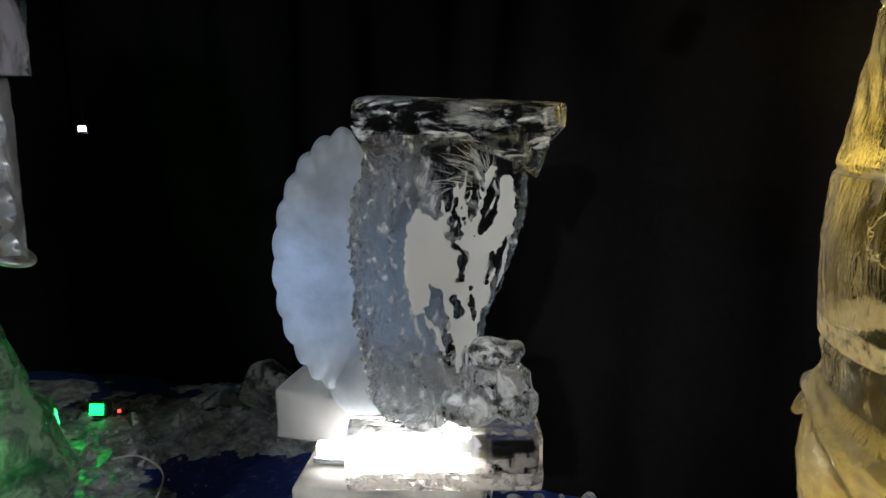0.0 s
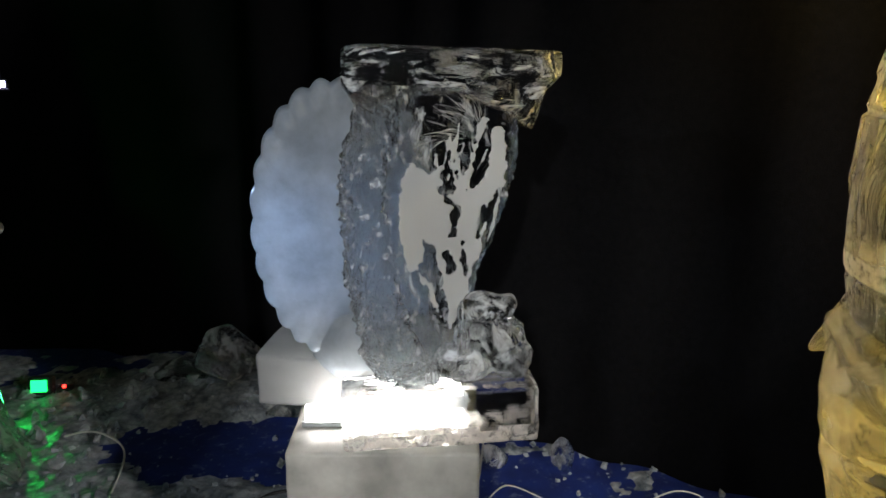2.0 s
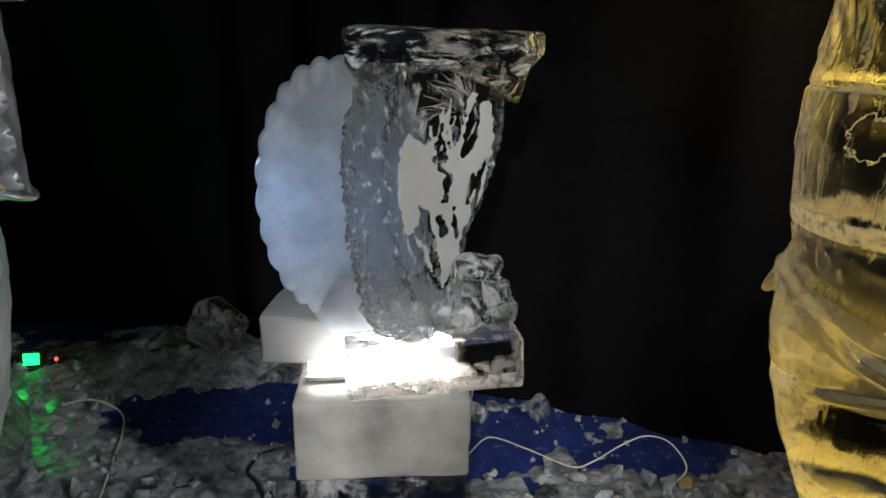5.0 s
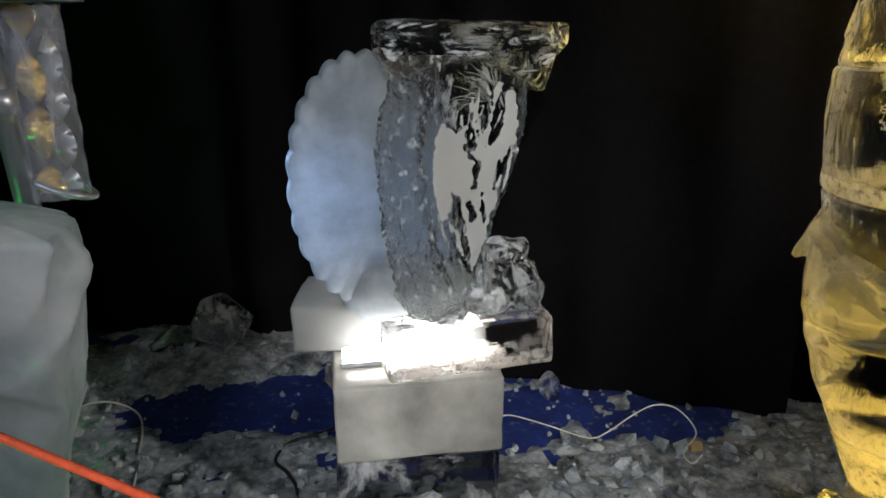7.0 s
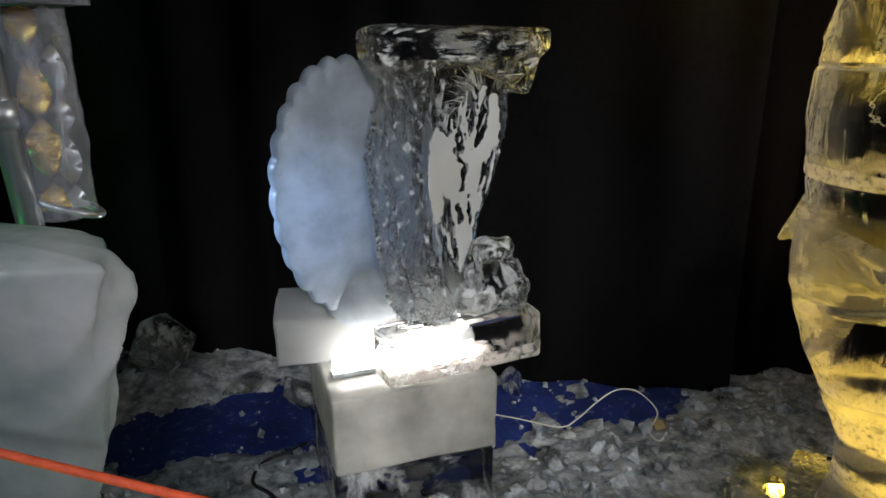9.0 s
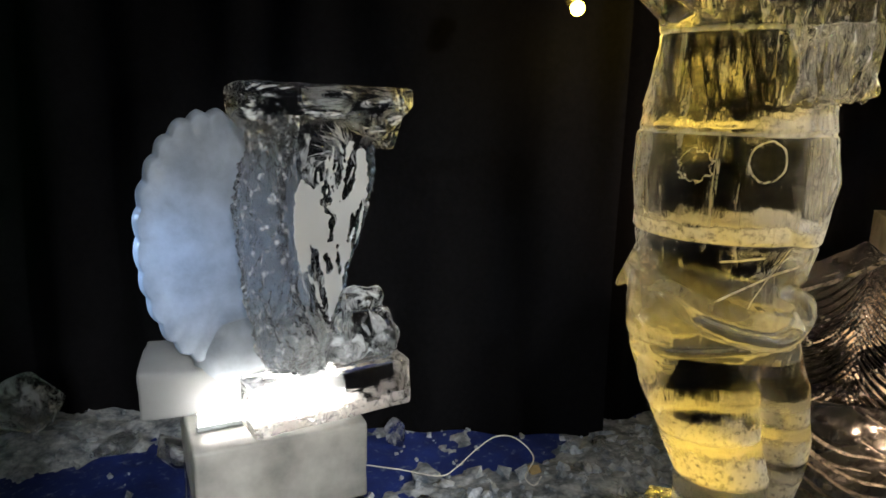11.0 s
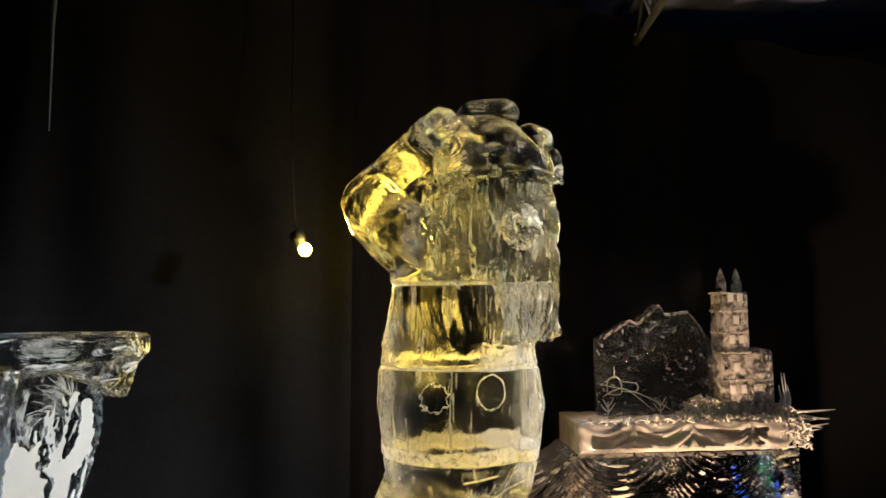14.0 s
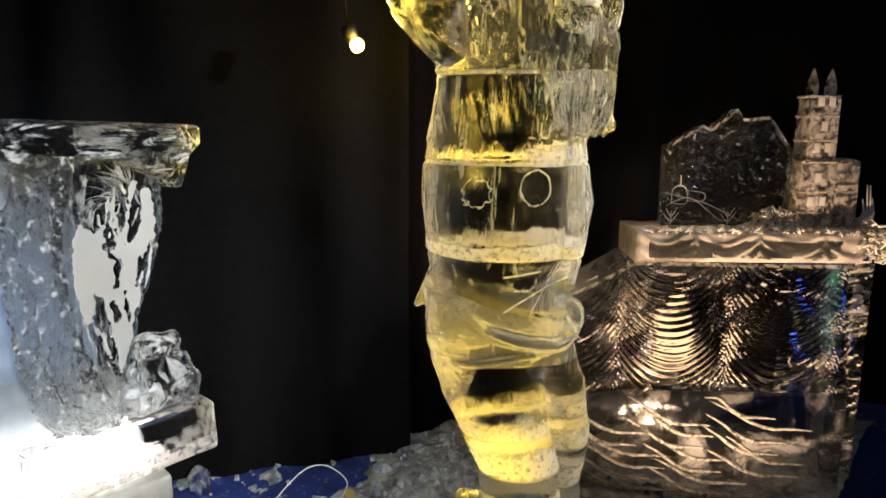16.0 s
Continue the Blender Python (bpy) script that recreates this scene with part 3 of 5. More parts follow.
def roof_truss():
    e = thing("roof_truss", (2.3, 0.8, 3.0), "aluminium roof truss below the tent cloth", "truss")
    for k, dz in enumerate((0.0, 0.22)):
        tube("chord", [(1.7, 0.2, 3.12 + dz), (3.3, 1.2, 3.12 + dz)], 0.022, M_STEEL, e)
    for k in range(6):
        a, b = k / 6, (k + 1) / 6
        tube("brace", [(1.7 + 1.6 * a, 0.2 + a, 3.12), (1.7 + 1.6 * (a + b) / 2, 0.2 + (a + b) / 2, 3.34), (1.7 + 1.6 * b, 0.2 + b, 3.12)], 0.010, M_STEEL, e)


roof_truss()

# ---------------------------------------------------------------- ice plinth and the middle sculpture
plinth = thing("ice_plinth", (-0.13, 1.83, 0), "two stacked ice blocks, cloudy above and clear below", "plinth")
part("lower_block", box((0.50, 0.50, 0.247), (-0.120, 1.835, 0.0), -6.3, 0.008, 5, 0.004, 3.0), M_PLINTH2, plinth, "clear dark ice block", True)
part("upper_block", box((0.505, 0.50, 0.250), (-0.115, 1.835, 0.250), -6.3, 0.010, 5, 0.004, 8.0), M_PLINTH, plinth, "cloudy white ice block", True)

sculpture = thing("ice_sculpture", (-0.1, 1.7, 0.5), "carved ice sculpture, a clear hollow trunk before a milky scalloped disc", "ice sculpture")
front_base = part("front_base", box((0.50, 0.135, 0.150), (0.010, 1.622, 0.530), 1.8, 0.012, 9, 0.004, 5.0, (0, 0.5)), [M_BLOCK, M_FROST_GLINT], sculpture, "clear sawn ice base slab, frosted below", True)
for poly in front_base.data.polygons:
    poly.material_index = 1 if poly.center.z < 0.574 + 0.012 * n3(*poly.center, 12.0) or poly.center.x > 0.240 else 0
part("rear_base", box((0.60, 0.30, 0.155), (-0.165, 1.945, 0.508), -14, 0.012, 6, 0.005, 6.0), M_REAR, sculpture, "milky ice base slab", True)


def disc():
    """The scalloped oval plate of milky ice."""
    cx, cy, cz, rx, rz = -0.235, 1.875, 1.045, 0.235, 0.385
    rings, count = [], 240
    for d, shrink in ((-0.050, 0.955), (-0.042, 0.975), (-0.020, 0.995), (0.0, 1.0), (0.025, 0.99), (0.050, 0.955)):
        ring = []
        for k in range(count):
            a = 2 * math.pi * k / count
            lobe = 1.0 + 0.042 * (abs(math.sin(a * 13.0 + 0.9 + 0.7 * n3(math.cos(a) * 2, math.sin(a) * 2, 0))) - 0.75)
            low = 1.0 - 0.10 * max(0.0, -math.sin(a)) ** 3
            c = math.copysign(abs(math.cos(a)) ** (0.80 if math.sin(a) < 0 else 0.95), math.cos(a))
            x, z = rx * shrink * lobe * low * c, rz * shrink * lobe * math.sin(a)
            ring.append((cx + x, cy + d + 0.10 * x + 0.006 * fractal(x, d, z, 8.0), cz + z))
        rings.append(ring)
    bm = bmesh.new()
    rows = [[bm.verts.new(p) for p in r] for r in rings]
    for a, b in zip(rows, rows[1:]):
        for k in range(count):
            bm.faces.new((a[k], b[k], b[(k + 1) % count], a[(k + 1) % count]))
    for row, flip in ((rows[0], True), (rows[-1], False)):
        last = row
        for s in (0.85, 0.7, 0.55, 0.4, 0.25, 0.1):
            nxt = []
            for k in range(count):
                a = 2 * math.pi * k / count
                x, z = rx * 0.93 * s * math.cos(a), rz * 0.93 * s * math.sin(a)
                y = cy + (-0.053 if flip else 0.053) + 0.10 * x + (-0.5 if flip else 0.5) * 0.03 * (0.9 - s) + 0.006 * fractal(x, 0.3 if flip else 3.0, z, 9.0, 3, 4.0)
                nxt.append(bm.verts.new((cx + x, y, cz + z)))
            for k in range(count):
                q = (last[k], last[(k + 1) % count], nxt[(k + 1) % count], nxt[k])
                bm.faces.new(q if flip else q[::-1])
            last = nxt
        bm.faces.new(last if flip else last[::-1])
    part("scalloped_disc", bm, M_DISC, sculpture, "milky white scalloped disc", True)


disc()


def milky_mass():
    """The cloudy lump that joins the disc to its base."""
    bm = bmesh.new()
    add_ball(bm, (-0.195, 1.865, 0.69), (0.135, 0.08, 0.13))
    add_ball(bm, (-0.13, 1.84, 0.70), (0.10, 0.07, 0.10))
    me = fused(bm, 0.012, 2)
    bm = bmesh.new()
    bm.from_mesh(me)
    bpy.data.meshes.remove(me)
    roughen(bm, 0.006, 8.0, 3, 2.0)
    part("milky_foot", bm, M_DISC, sculpture, "milky lump joining disc and base", True)


milky_mass()

# left edge, ridge and right edge of the trunk by height
TRUNK = [(0.672, -0.150, -0.010, 0.080), (0.77, -0.185, -0.025, 0.085), (0.87, -0.205, -0.070, 0.105), (0.93, -0.215, -0.085, 0.122), (1.02, -0.222, -0.100, 0.145), (1.12, -0.225, -0.105, 0.190),
         (1.23, -0.218, -0.100, 0.212), (1.33, -0.190, -0.080, 0.218), (1.42, -0.180, -0.06, 0.215)]


def trunk_point(u, z):
    """u runs round the trunk: 0 left edge, 1 ridge, 2 right edge, 3 back right, 4 back left, 5 left edge again."""
    xl, xm, xr = lerp_table(TRUNK, z)
    corners = [(xl, 1.655), (xm, 1.590), (xr, 1.715), (xr - 0.02, 1.775), (xl + 0.03, 1.775)]
    i = int(u) % 5
    a, b = Vector(corners[i]), Vector(corners[(i + 1) % 5])
    f = u - int(u)
    p = a.lerp(b, f)
    hollow = 0.018 * math.sin(math.pi * f) if i == 1 else (-0.012 * math.sin(math.pi * f) if i == 0 else 0.0)
    return Vector((p.x, p.y + hollow, z))


def trunk():
    verts, faces, rows, cols = [], [], 230, 150
    for j in range(rows + 1):
        z = 0.672 + (1.42 - 0.672) * j / rows
        for k in range(cols):
            u = 5.0 * k / cols
            p = trunk_point(u, z)
            away = Vector((p.x - 0.0, p.y - 1.70, 0)).normalized()
            bark = 1.0 if u < 1.02 or u > 4.4 else (0.35 if u > 1.75 else 0.12)
            amp = 0.014 * bark * fractal(p.x, p.y, z, 16.0, 4, 1.0) + bark * (0.020 * abs(n3(p.x, p.y, z * 0.7, 42.0, 3.0)) + 0.009 * n3(p.x, p.y, z, 85.0, 6.0))
            if u < 1.0:
                amp += 0.013 * math.sin(u * 9.0 + 4.0 * z) * min(1.0, u * 3)
            if 1.9 < u < 2.3:
                amp += 0.012 * fractal(0.0, 0.0, z, 18.0, 3, 8.0)
            p += away * amp
            verts.append(p)
    for j in range(rows):
        for k in range(cols):
            a, b = j * cols + k, j * cols + (k + 1) % cols
            faces.append((a, b, b + cols, a + cols))
    faces.append(tuple(range(cols))[::-1])
    faces.append(tuple(rows * cols + k for k in range(cols)))
    ob = from_arrays("trunk", verts, faces, [M_BARK, M_SMOOTH], sculpture, "clear ice trunk with rough carved bark")
    for poly in ob.data.polygons[:rows * cols]:
        u = 5.0 * (poly.index % cols) / cols
        poly.material_index = 0 if u < 1.0 or u > 4.0 else 1


trunk()


def stroke(x, z, a, b, ra, rb):
    """Signed distance to a tapered stroke."""
    ax, az = a
    dx, dz = b[0] - ax, b[1] - az
    t = max(0.0, min(1.0, ((x - ax) * dx + (z - az) * dz) / (dx * dx + dz * dz + 1e-9)))
    return math.hypot(x - ax - dx * t, z - az - dz * t) - (ra + (rb - ra) * t)


WHITE = [((-0.040, 1.185), (-0.035, 1.12), 0.045, 0.058), ((-0.012, 1.20), (0.018, 1.225), 0.020, 0.012), ((-0.058, 1.215), (-0.062, 1.245), 0.016, 0.006), ((-0.03, 1.12), (0.035, 1.05), 0.055, 0.042), ((0.0, 1.14), (0.06, 1.13), 0.030, 0.022), ((0.06, 1.10), (0.09, 1.00), 0.03, 0.035), ((0.165, 1.30), (0.165, 1.22), 0.018, 0.026),
         ((0.165, 1.22), (0.085, 1.10), 0.030, 0.038), ((0.085, 1.06), (0.065, 0.88), 0.034, 0.028), ((0.065, 0.88), (0.045, 0.80), 0.026, 0.006), ((-0.055, 1.06), (-0.050, 1.00), 0.03, 0.02),
         ((-0.05, 1.02), (0.02, 0.84), 0.014, 0.006), ((0.02, 1.03), (0.055, 0.90), 0.026, 0.03),
         ((0.085, 1.12), (0.055, 1.25), 0.013, 0.004), ((0.055, 1.25), (0.03, 1.29), 0.005, 0.002), ((0.085, 1.12), (0.095, 1.26), 0.009, 0.004), ((0.095, 1.24), (0.125, 1.335), 0.006, 0.010),
         ((0.055, 1.22), (0.075, 1.28), 0.005, 0.003), ((0.07, 1.16), (0.035, 1.24), 0.006, 0.003), ((0.095, 1.22), (0.065, 1.205), 0.004, 0.003), ((0.105, 1.16), (0.14, 1.19), 0.006, 0.006), ((0.01, 1.19), (0.0, 1.26), 0.008, 0.002), ((0.06, 1.15), (0.10, 1.255), 0.004, 0.003),
         ((0.035, 1.20), (0.06, 1.33), 0.004, 0.002), ((0.02, 1.22), (0.04, 1.31), 0.004, 0.002), ((0.10, 1.27), (0.085, 1.335), 0.004, 0.002), ((0.075, 1.19), (0.055, 1.15), 0.007, 0.007),
         ((-0.02, 1.24), (-0.005, 1.29), 0.005, 0.002), ((0.11, 1.21), (0.135, 1.265), 0.003, 0.002), ((0.18, 1.20), (0.15, 1.02), 0.006, 0.003), ((0.14, 1.09), (0.11, 0.98), 0.006, 0.003)]
HOLES = [((-0.012, 1.02), (-0.006, 0.955), 0.016, 0.022), ((0.055, 1.105), (0.050, 1.06), 0.013, 0.008), ((0.030, 1.005), (0.048, 0.965), 0.010, 0.015), ((0.008, 0.96), (0.030, 0.885), 0.010, 0.003), ((0.075, 1.03), (0.088, 0.94), 0.005, 0.003), ((0.10, 1.175), (0.128, 1.225), 0.006, 0.010),
         ((-0.035, 0.99), (-0.015, 0.90), 0.006, 0.003), ((0.13, 1.115), (0.115, 1.04), 0.008, 0.004), ((0.03, 1.145), (0.06, 1.125), 0.004, 0.003)]


def frosted_face():
    """The matt white figure on the hollowed face of the trunk."""
    rows, cols = 250, 120
    keep = {}
    verts, faces = [], []

    def solid(x, z):
        wob = 0.010 * n3(x, z, 0.0, 30.0) + 0.005 * n3(x, z, 4.0, 90.0)
        return min(stroke(x, z, *s) for s in WHITE) + wob < 0 and min(stroke(x, z, *s) for s in HOLES) - wob > 0

    def vid(j, k):
        if (j, k) not in keep:
            z = 0.75 + 0.62 * j / rows
            p = trunk_point(1.0 + 0.99 * k / cols, z)
            keep[j, k] = len(verts)
            verts.append((p.x - 0.001, p.y - 0.005, p.z))
        return keep[j, k]
    for j in range(rows):
        z = 0.75 + 0.62 * (j + 0.5) / rows
        for k in range(cols):
            p = trunk_point(1.0 + 0.99 * (k + 0.5) / cols, z)
            if solid(p.x, z):
                faces.append((vid(j, k), vid(j, k + 1), vid(j + 1, k + 1), vid(j + 1, k)))
    bm = bmesh.new()
    vs = [bm.verts.new(v) for v in verts]
    for f in faces:
        bm.faces.new([vs[i] for i in f])
    edge = [v for v in bm.verts if v.is_boundary]
    for _ in range(3):
        bmesh.ops.smooth_vert(bm, verts=edge, factor=0.5, use_axis_x=True, use_axis_y=True, use_axis_z=True)
    back = bmesh.ops.extrude_face_region(bm, geom=bm.faces[:])
    for v in back["geom"]:
        if isinstance(v, bmesh.types.BMVert):
            v.co.y += 0.004
    part("frosted_face", bm, M_FROST, sculpture, "matt white frosted figure on the hollow face", True)


frosted_face()


def scratches():
    """Fine frosted tool marks fanning from the hollow up under the crown."""
    r = random.Random(31)
    verts, faces = [], []
    for k in range(55):
        angle = radians(r.uniform(95, 172))
        near = r.uniform(0.05, 0.12)
        far = near + r.uniform(0.02, 0.07)
        bend = r.uniform(0.0, 0.25)
        pts = []
        for q in range(6):
            d = near + (far - near) * q / 5
            x, z = 0.125 + d * math.cos(angle + bend * q / 5), 1.275 + d * math.sin(angle + bend * q / 5) * 0.95
            z = min(z, 1.40)
            _, xm, xr = lerp_table(TRUNK, z)
            p = trunk_point(min(1.98, max(1.01, 1 + (x - xm) / (xr - xm))), z)
            pts.append(p + Vector((-0.0012, -0.0042, 0)))
        w = r.uniform(0.0004, 0.0011)
        v, g = tube_mesh(pts, [w * 0.4, w, w, w * 0.9, w * 0.6, w * 0.2], 5)
        n = len(verts)
        verts += v
        faces += [tuple(n + i for i in h) for h in g]
    tagged(from_arrays("frost_hatching", verts, faces, M_FROST, sculpture, "fine white tool marks under the crown"), kind="stuff")


scratches()


def cap():
    """The thick clear slab that crowns the trunk."""
    rings = []
    for i in range(60):
        f = i / 59
        x = -0.214 + 0.501 * f
        end = min(1.0, math.sqrt(max(0.0, 1 - (1 - min(1.0, f * 9)) ** 2)) * 0.45 + 0.55)
        top = 1.512 - 0.012 * f - 0.03 * (1 - end)
        low = float(np.interp(f, [0, 0.05, 0.12, 0.3, 0.55, 0.8, 0.885, 0.93, 1.0], [1.415, 1.375, 1.36, 1.395, 1.40, 1.35, 1.315, 1.40, 1.435]))
        yf, yb = 1.600 + 0.03 * (1 - end), 1.79
        ring = []
        for k in range(40):
            a = 2 * math.pi * k / 40
            c, s = math.cos(a), math.sin(a)
            c, s = math.copysign(abs(c) ** 0.45, c), math.copysign(abs(s) ** 0.45, s)
            ring.append(((x), (yf + yb) / 2 + c * (yb - yf) / 2, (top + low) / 2 + s * (top - low) / 2))
        rings.append(ring)
    bm = bmesh.new()
    add_loft(bm, rings)
    bmesh.ops.recalc_face_normals(bm, faces=bm.faces)
    roughen(bm, 0.004, 9.0, 3, 2.0)
    part("cap", bm, M_CAP, sculpture, "thick clear ice slab with rounded ends", True)


cap()


def foot():
    bm = bmesh.new()
    add_ball(bm, (0.145, 1.665, 0.865), (0.075, 0.06, 0.042))
    add_ball(bm, (0.150, 1.650, 0.785), (0.095, 0.07, 0.065))
    add_ball(bm, (0.20, 1.640, 0.735), (0.065, 0.06, 0.065))
    add_ball(bm, (0.08, 1.640, 0.725), (0.085, 0.06, 0.055))
    add_capsule(bm, (0.062, 1.612, 0.90), (0.062, 1.600, 0.72), 0.008, 0.012)
    me = fused(bm, 0.006, 1)
    bm = bmesh.new()
    bm.from_mesh(me)
    bpy.data.meshes.remove(me)
    roughen(bm, 0.016, 9.0, 3, 6.0)
    for v in bm.verts:
        v.co.z = max(v.co.z, 0.674)
    part("carved_foot", bm, M_FOOT, sculpture, "clear ice folds at the trunk's foot", True)


foot()

led = thing("led_bar", (-0.14, 1.735, 0.5), "glaring white light bar between the ice slabs", "light bar")
bar = part("bar", box((0.45, 0.035, 0.018), (-0.130, 1.733, 0.502), -5, 0.004), M_STEEL, led)
part("diffuser", box((0.43, 0.030, 0.040), (-0.132, 1.736, 0.520), -5, 0.010), M_LED, bar, "white glowing diffuser")

# ---------------------------------------------------------------- statue with yellow light
def sp(s, d, z):
    return AX + SD * s + ND * d + Vector((0, 0, z))


def ellipse(c, d, z, rs, rd, lean=0.0, count=40):
    return [sp(c + rs * math.cos(a), d + rd * math.sin(a), z + lean * math.cos(a)) for a in (2 * math.pi * k / count for k in range(count))]


def statue():
    bm = bmesh.new()
    add_loft(bm, [ellipse(c, 0, z, rs, rd) for z, c, rs, rd in ((0.84, -0.005, 0.18, 0.13), (0.92, -0.01, 0.19, 0.15), (1.00, -0.012, 0.182, 0.15), (1.08, -0.018, 0.172, 0.15), (1.12, -0.018, 0.186, 0.16), (1.17, -0.012, 0.203, 0.172), (1.24, -0.012, 0.209, 0.178),
                                                        (1.31, -0.014, 0.213, 0.178), (1.40, -0.010, 0.211, 0.165), (1.50, -0.006, 0.203, 0.15), (1.60, -0.004, 0.192, 0.14), (1.65, 0.0, 0.190, 0.13), (1.70, 0.0, 0.170, 0.11))])
    # the arm that hangs by the side
    add_capsule(bm, sp(0.145, -0.05, 1.46), sp(0.178, -0.06, 1.31), 0.052, 0.050)
    add_capsule(bm, sp(0.178, -0.06, 1.31), sp(0.150, -0.075, 1.10), 0.050, 0.036)
    add_loft(bm, [ellipse(c, d, z, rs, rd) for z, c, d, rs, rd in ((0.31, 0.045, -0.05, 0.135, 0.12), (0.37, 0.050, -0.05, 0.128, 0.11), (0.45, 0.057, -0.05, 0.115, 0.10), (0.575, 0.047, -0.055, 0.113, 0.10), (0.69, 0.006, -0.05, 0.124, 0.115), (0.77, -0.020, -0.04, 0.140, 0.12), (0.87, -0.040, -0.03, 0.155, 0.13), (0.93, -0.05, -0.02, 0.15, 0.12))])
    add_loft(bm, [ellipse(c, d, z, rs, rd) for z, c, d, rs, rd in ((0.31, 0.165, 0.11, 0.070, 0.08), (0.455, 0.168, 0.12, 0.066, 0.075), (0.55, 0.182, 0.12, 0.070, 0.075), (0.65, 0.180, 0.11, 0.072, 0.08), (0.765, 0.160, 0.08, 0.076, 0.09), (0.85, 0.125, 0.02, 0.085, 0.12), (0.93, 0.10, 0.0, 0.09, 0.12))])
    # waist cloth: a slanting drape, a thick twisted fold and a loose corner
    add_loft(bm, [ellipse(c, 0, z, rs, rd, lean) for z, c, rs, rd, lean in ((0.885, -0.010, 0.180, 0.15, 0.008), (0.915, -0.015, 0.197, 0.168, 0.005), (0.96, -0.014, 0.205, 0.176, -0.02), (1.01, -0.012, 0.203, 0.176, -0.045), (1.05, -0.012, 0.198, 0.168, -0.06), (1.07, -0.014, 0.182, 0.15, -0.065))])
    add_capsule(bm, sp(-0.185, -0.01, 1.075), sp(-0.240, -0.015, 1.012), 0.038, 0.010)
    fold = smooth_path([sp(-0.195, -0.06, 1.085), sp(-0.12, -0.135, 1.045), sp(-0.03, -0.180, 0.990), sp(0.07, -0.180, 0.962), sp(0.150, -0.125, 0.950), sp(0.190, -0.05, 0.985), sp(0.186, -0.06, 1.035), sp(0.150, -0.110, 1.06)], 4)
    for a, b in zip(fold, fold[1:]):
        add_capsule(bm, a, b, 0.019, 0.019)
    rim = smooth_path([sp(-0.19, -0.05, 0.905), sp(-0.10, -0.145, 0.893), sp(0.0, -0.172, 0.912), sp(0.09, -0.150, 0.930), sp(0.17, -0.08, 0.935)], 4)
    for a, b in zip(rim, rim[1:]):
        add_capsule(bm, a, b, 0.010, 0.010)
    # head, beard, raised arm, crown of knuckles
    add_ball(bm, sp(0.095, -0.02, 1.80), (0.155, 0.155, 0.19))
    add_loft(bm, [ellipse(c, d, z, rs, rd) for z, c, d, rs, rd in ((1.478, 0.17, -0.09, 0.07, 0.05), (1.50, 0.185, -0.09, 0.072, 0.07), (1.60, 0.175, -0.09, 0.085, 0.085), (1.70, 0.165, -0.08, 0.10, 0.09), (1.80, 0.155, -0.06, 0.11, 0.10), (1.88, 0.15, -0.05, 0.11, 0.10))])
    add_ball(bm, sp(-0.05, 0.05, 1.82), (0.09, 0.09, 0.15))
    add_capsule(bm, sp(-0.105, -0.030, 1.690), sp(-0.225, -0.035, 1.815), 0.085, 0.085)
    add_capsule(bm, sp(-0.040, -0.100, 1.705), sp(-0.240, -0.065, 1.845), 0.072, 0.080)
    add_capsule(bm, sp(-0.130, 0.040, 1.88), sp(0.02, 0.05, 1.97), 0.075, 0.075)
    add_capsule(bm, sp(-0.250, 0.010, 1.868), sp(-0.085, 0.025, 2.020), 0.074, 0.072)
    add_capsule(bm, sp(-0.085, -0.030, 2.030), sp(-0.040, -0.085, 2.055), 0.052, 0.046)
    add_capsule(bm, sp(-0.020, -0.075, 2.010), sp(-0.010, -0.105, 1.985), 0.030, 0.026)
    add_capsule(bm, sp(0.045, -0.030, 2.088), sp(0.130, -0.040, 2.095), 0.046, 0.043)
    add_capsule(bm, sp(0.195, -0.030, 2.024), sp(0.222, -0.055, 2.010), 0.046, 0.042)
    add_capsule(bm, sp(0.256, -0.040, 1.968), sp(0.262, -0.050, 1.925), 0.027, 0.025)
    # the slanting form between fingers and brim, and the brim
    add_loft(bm, [ellipse(c, -0.03, z, rs, rd) for z, c, rs, rd in ((1.88, 0.095, 0.165, 0.13), (1.91, 0.098, 0.168, 0.135), (1.95, 0.096, 0.165, 0.125), (2.00, 0.085, 0.150, 0.105), (2.04, 0.070, 0.120, 0.085), (2.08, 0.065, 0.085, 0.055))])
    brim = smooth_path([sp(-0.105, -0.075, 1.902), sp(-0.03, -0.150, 1.898), sp(0.08, -0.178, 1.905), sp(0.19, -0.150, 1.908), sp(0.272, -0.07, 1.900)], 4)
    for a, b in zip(brim, brim[1:]):
        add_capsule(bm, a, b, 0.013, 0.013)
    for k in range(16):
        a, b = 2 * math.pi * k / 16, 2 * math.pi * (k + 1) / 16
        add_capsule(bm, sp(0.160 + 0.032 * math.cos(a), -0.178, 1.770 + 0.042 * math.sin(a)), sp(0.160 + 0.032 * math.cos(b), -0.178, 1.770 + 0.042 * math.sin(b)), 0.011, 0.011)
    add_ball(bm, sp(0.16, -0.17, 1.77), (0.016, 0.016, 0.02))
    bmesh.ops.recalc_face_normals(bm, faces=bm.faces)
    me = fused(bm, 0.0045, 2)
    bm = bmesh.new()
    bm.from_mesh(me)
    bpy.data.meshes.remove(me)
    bm.normal_update()
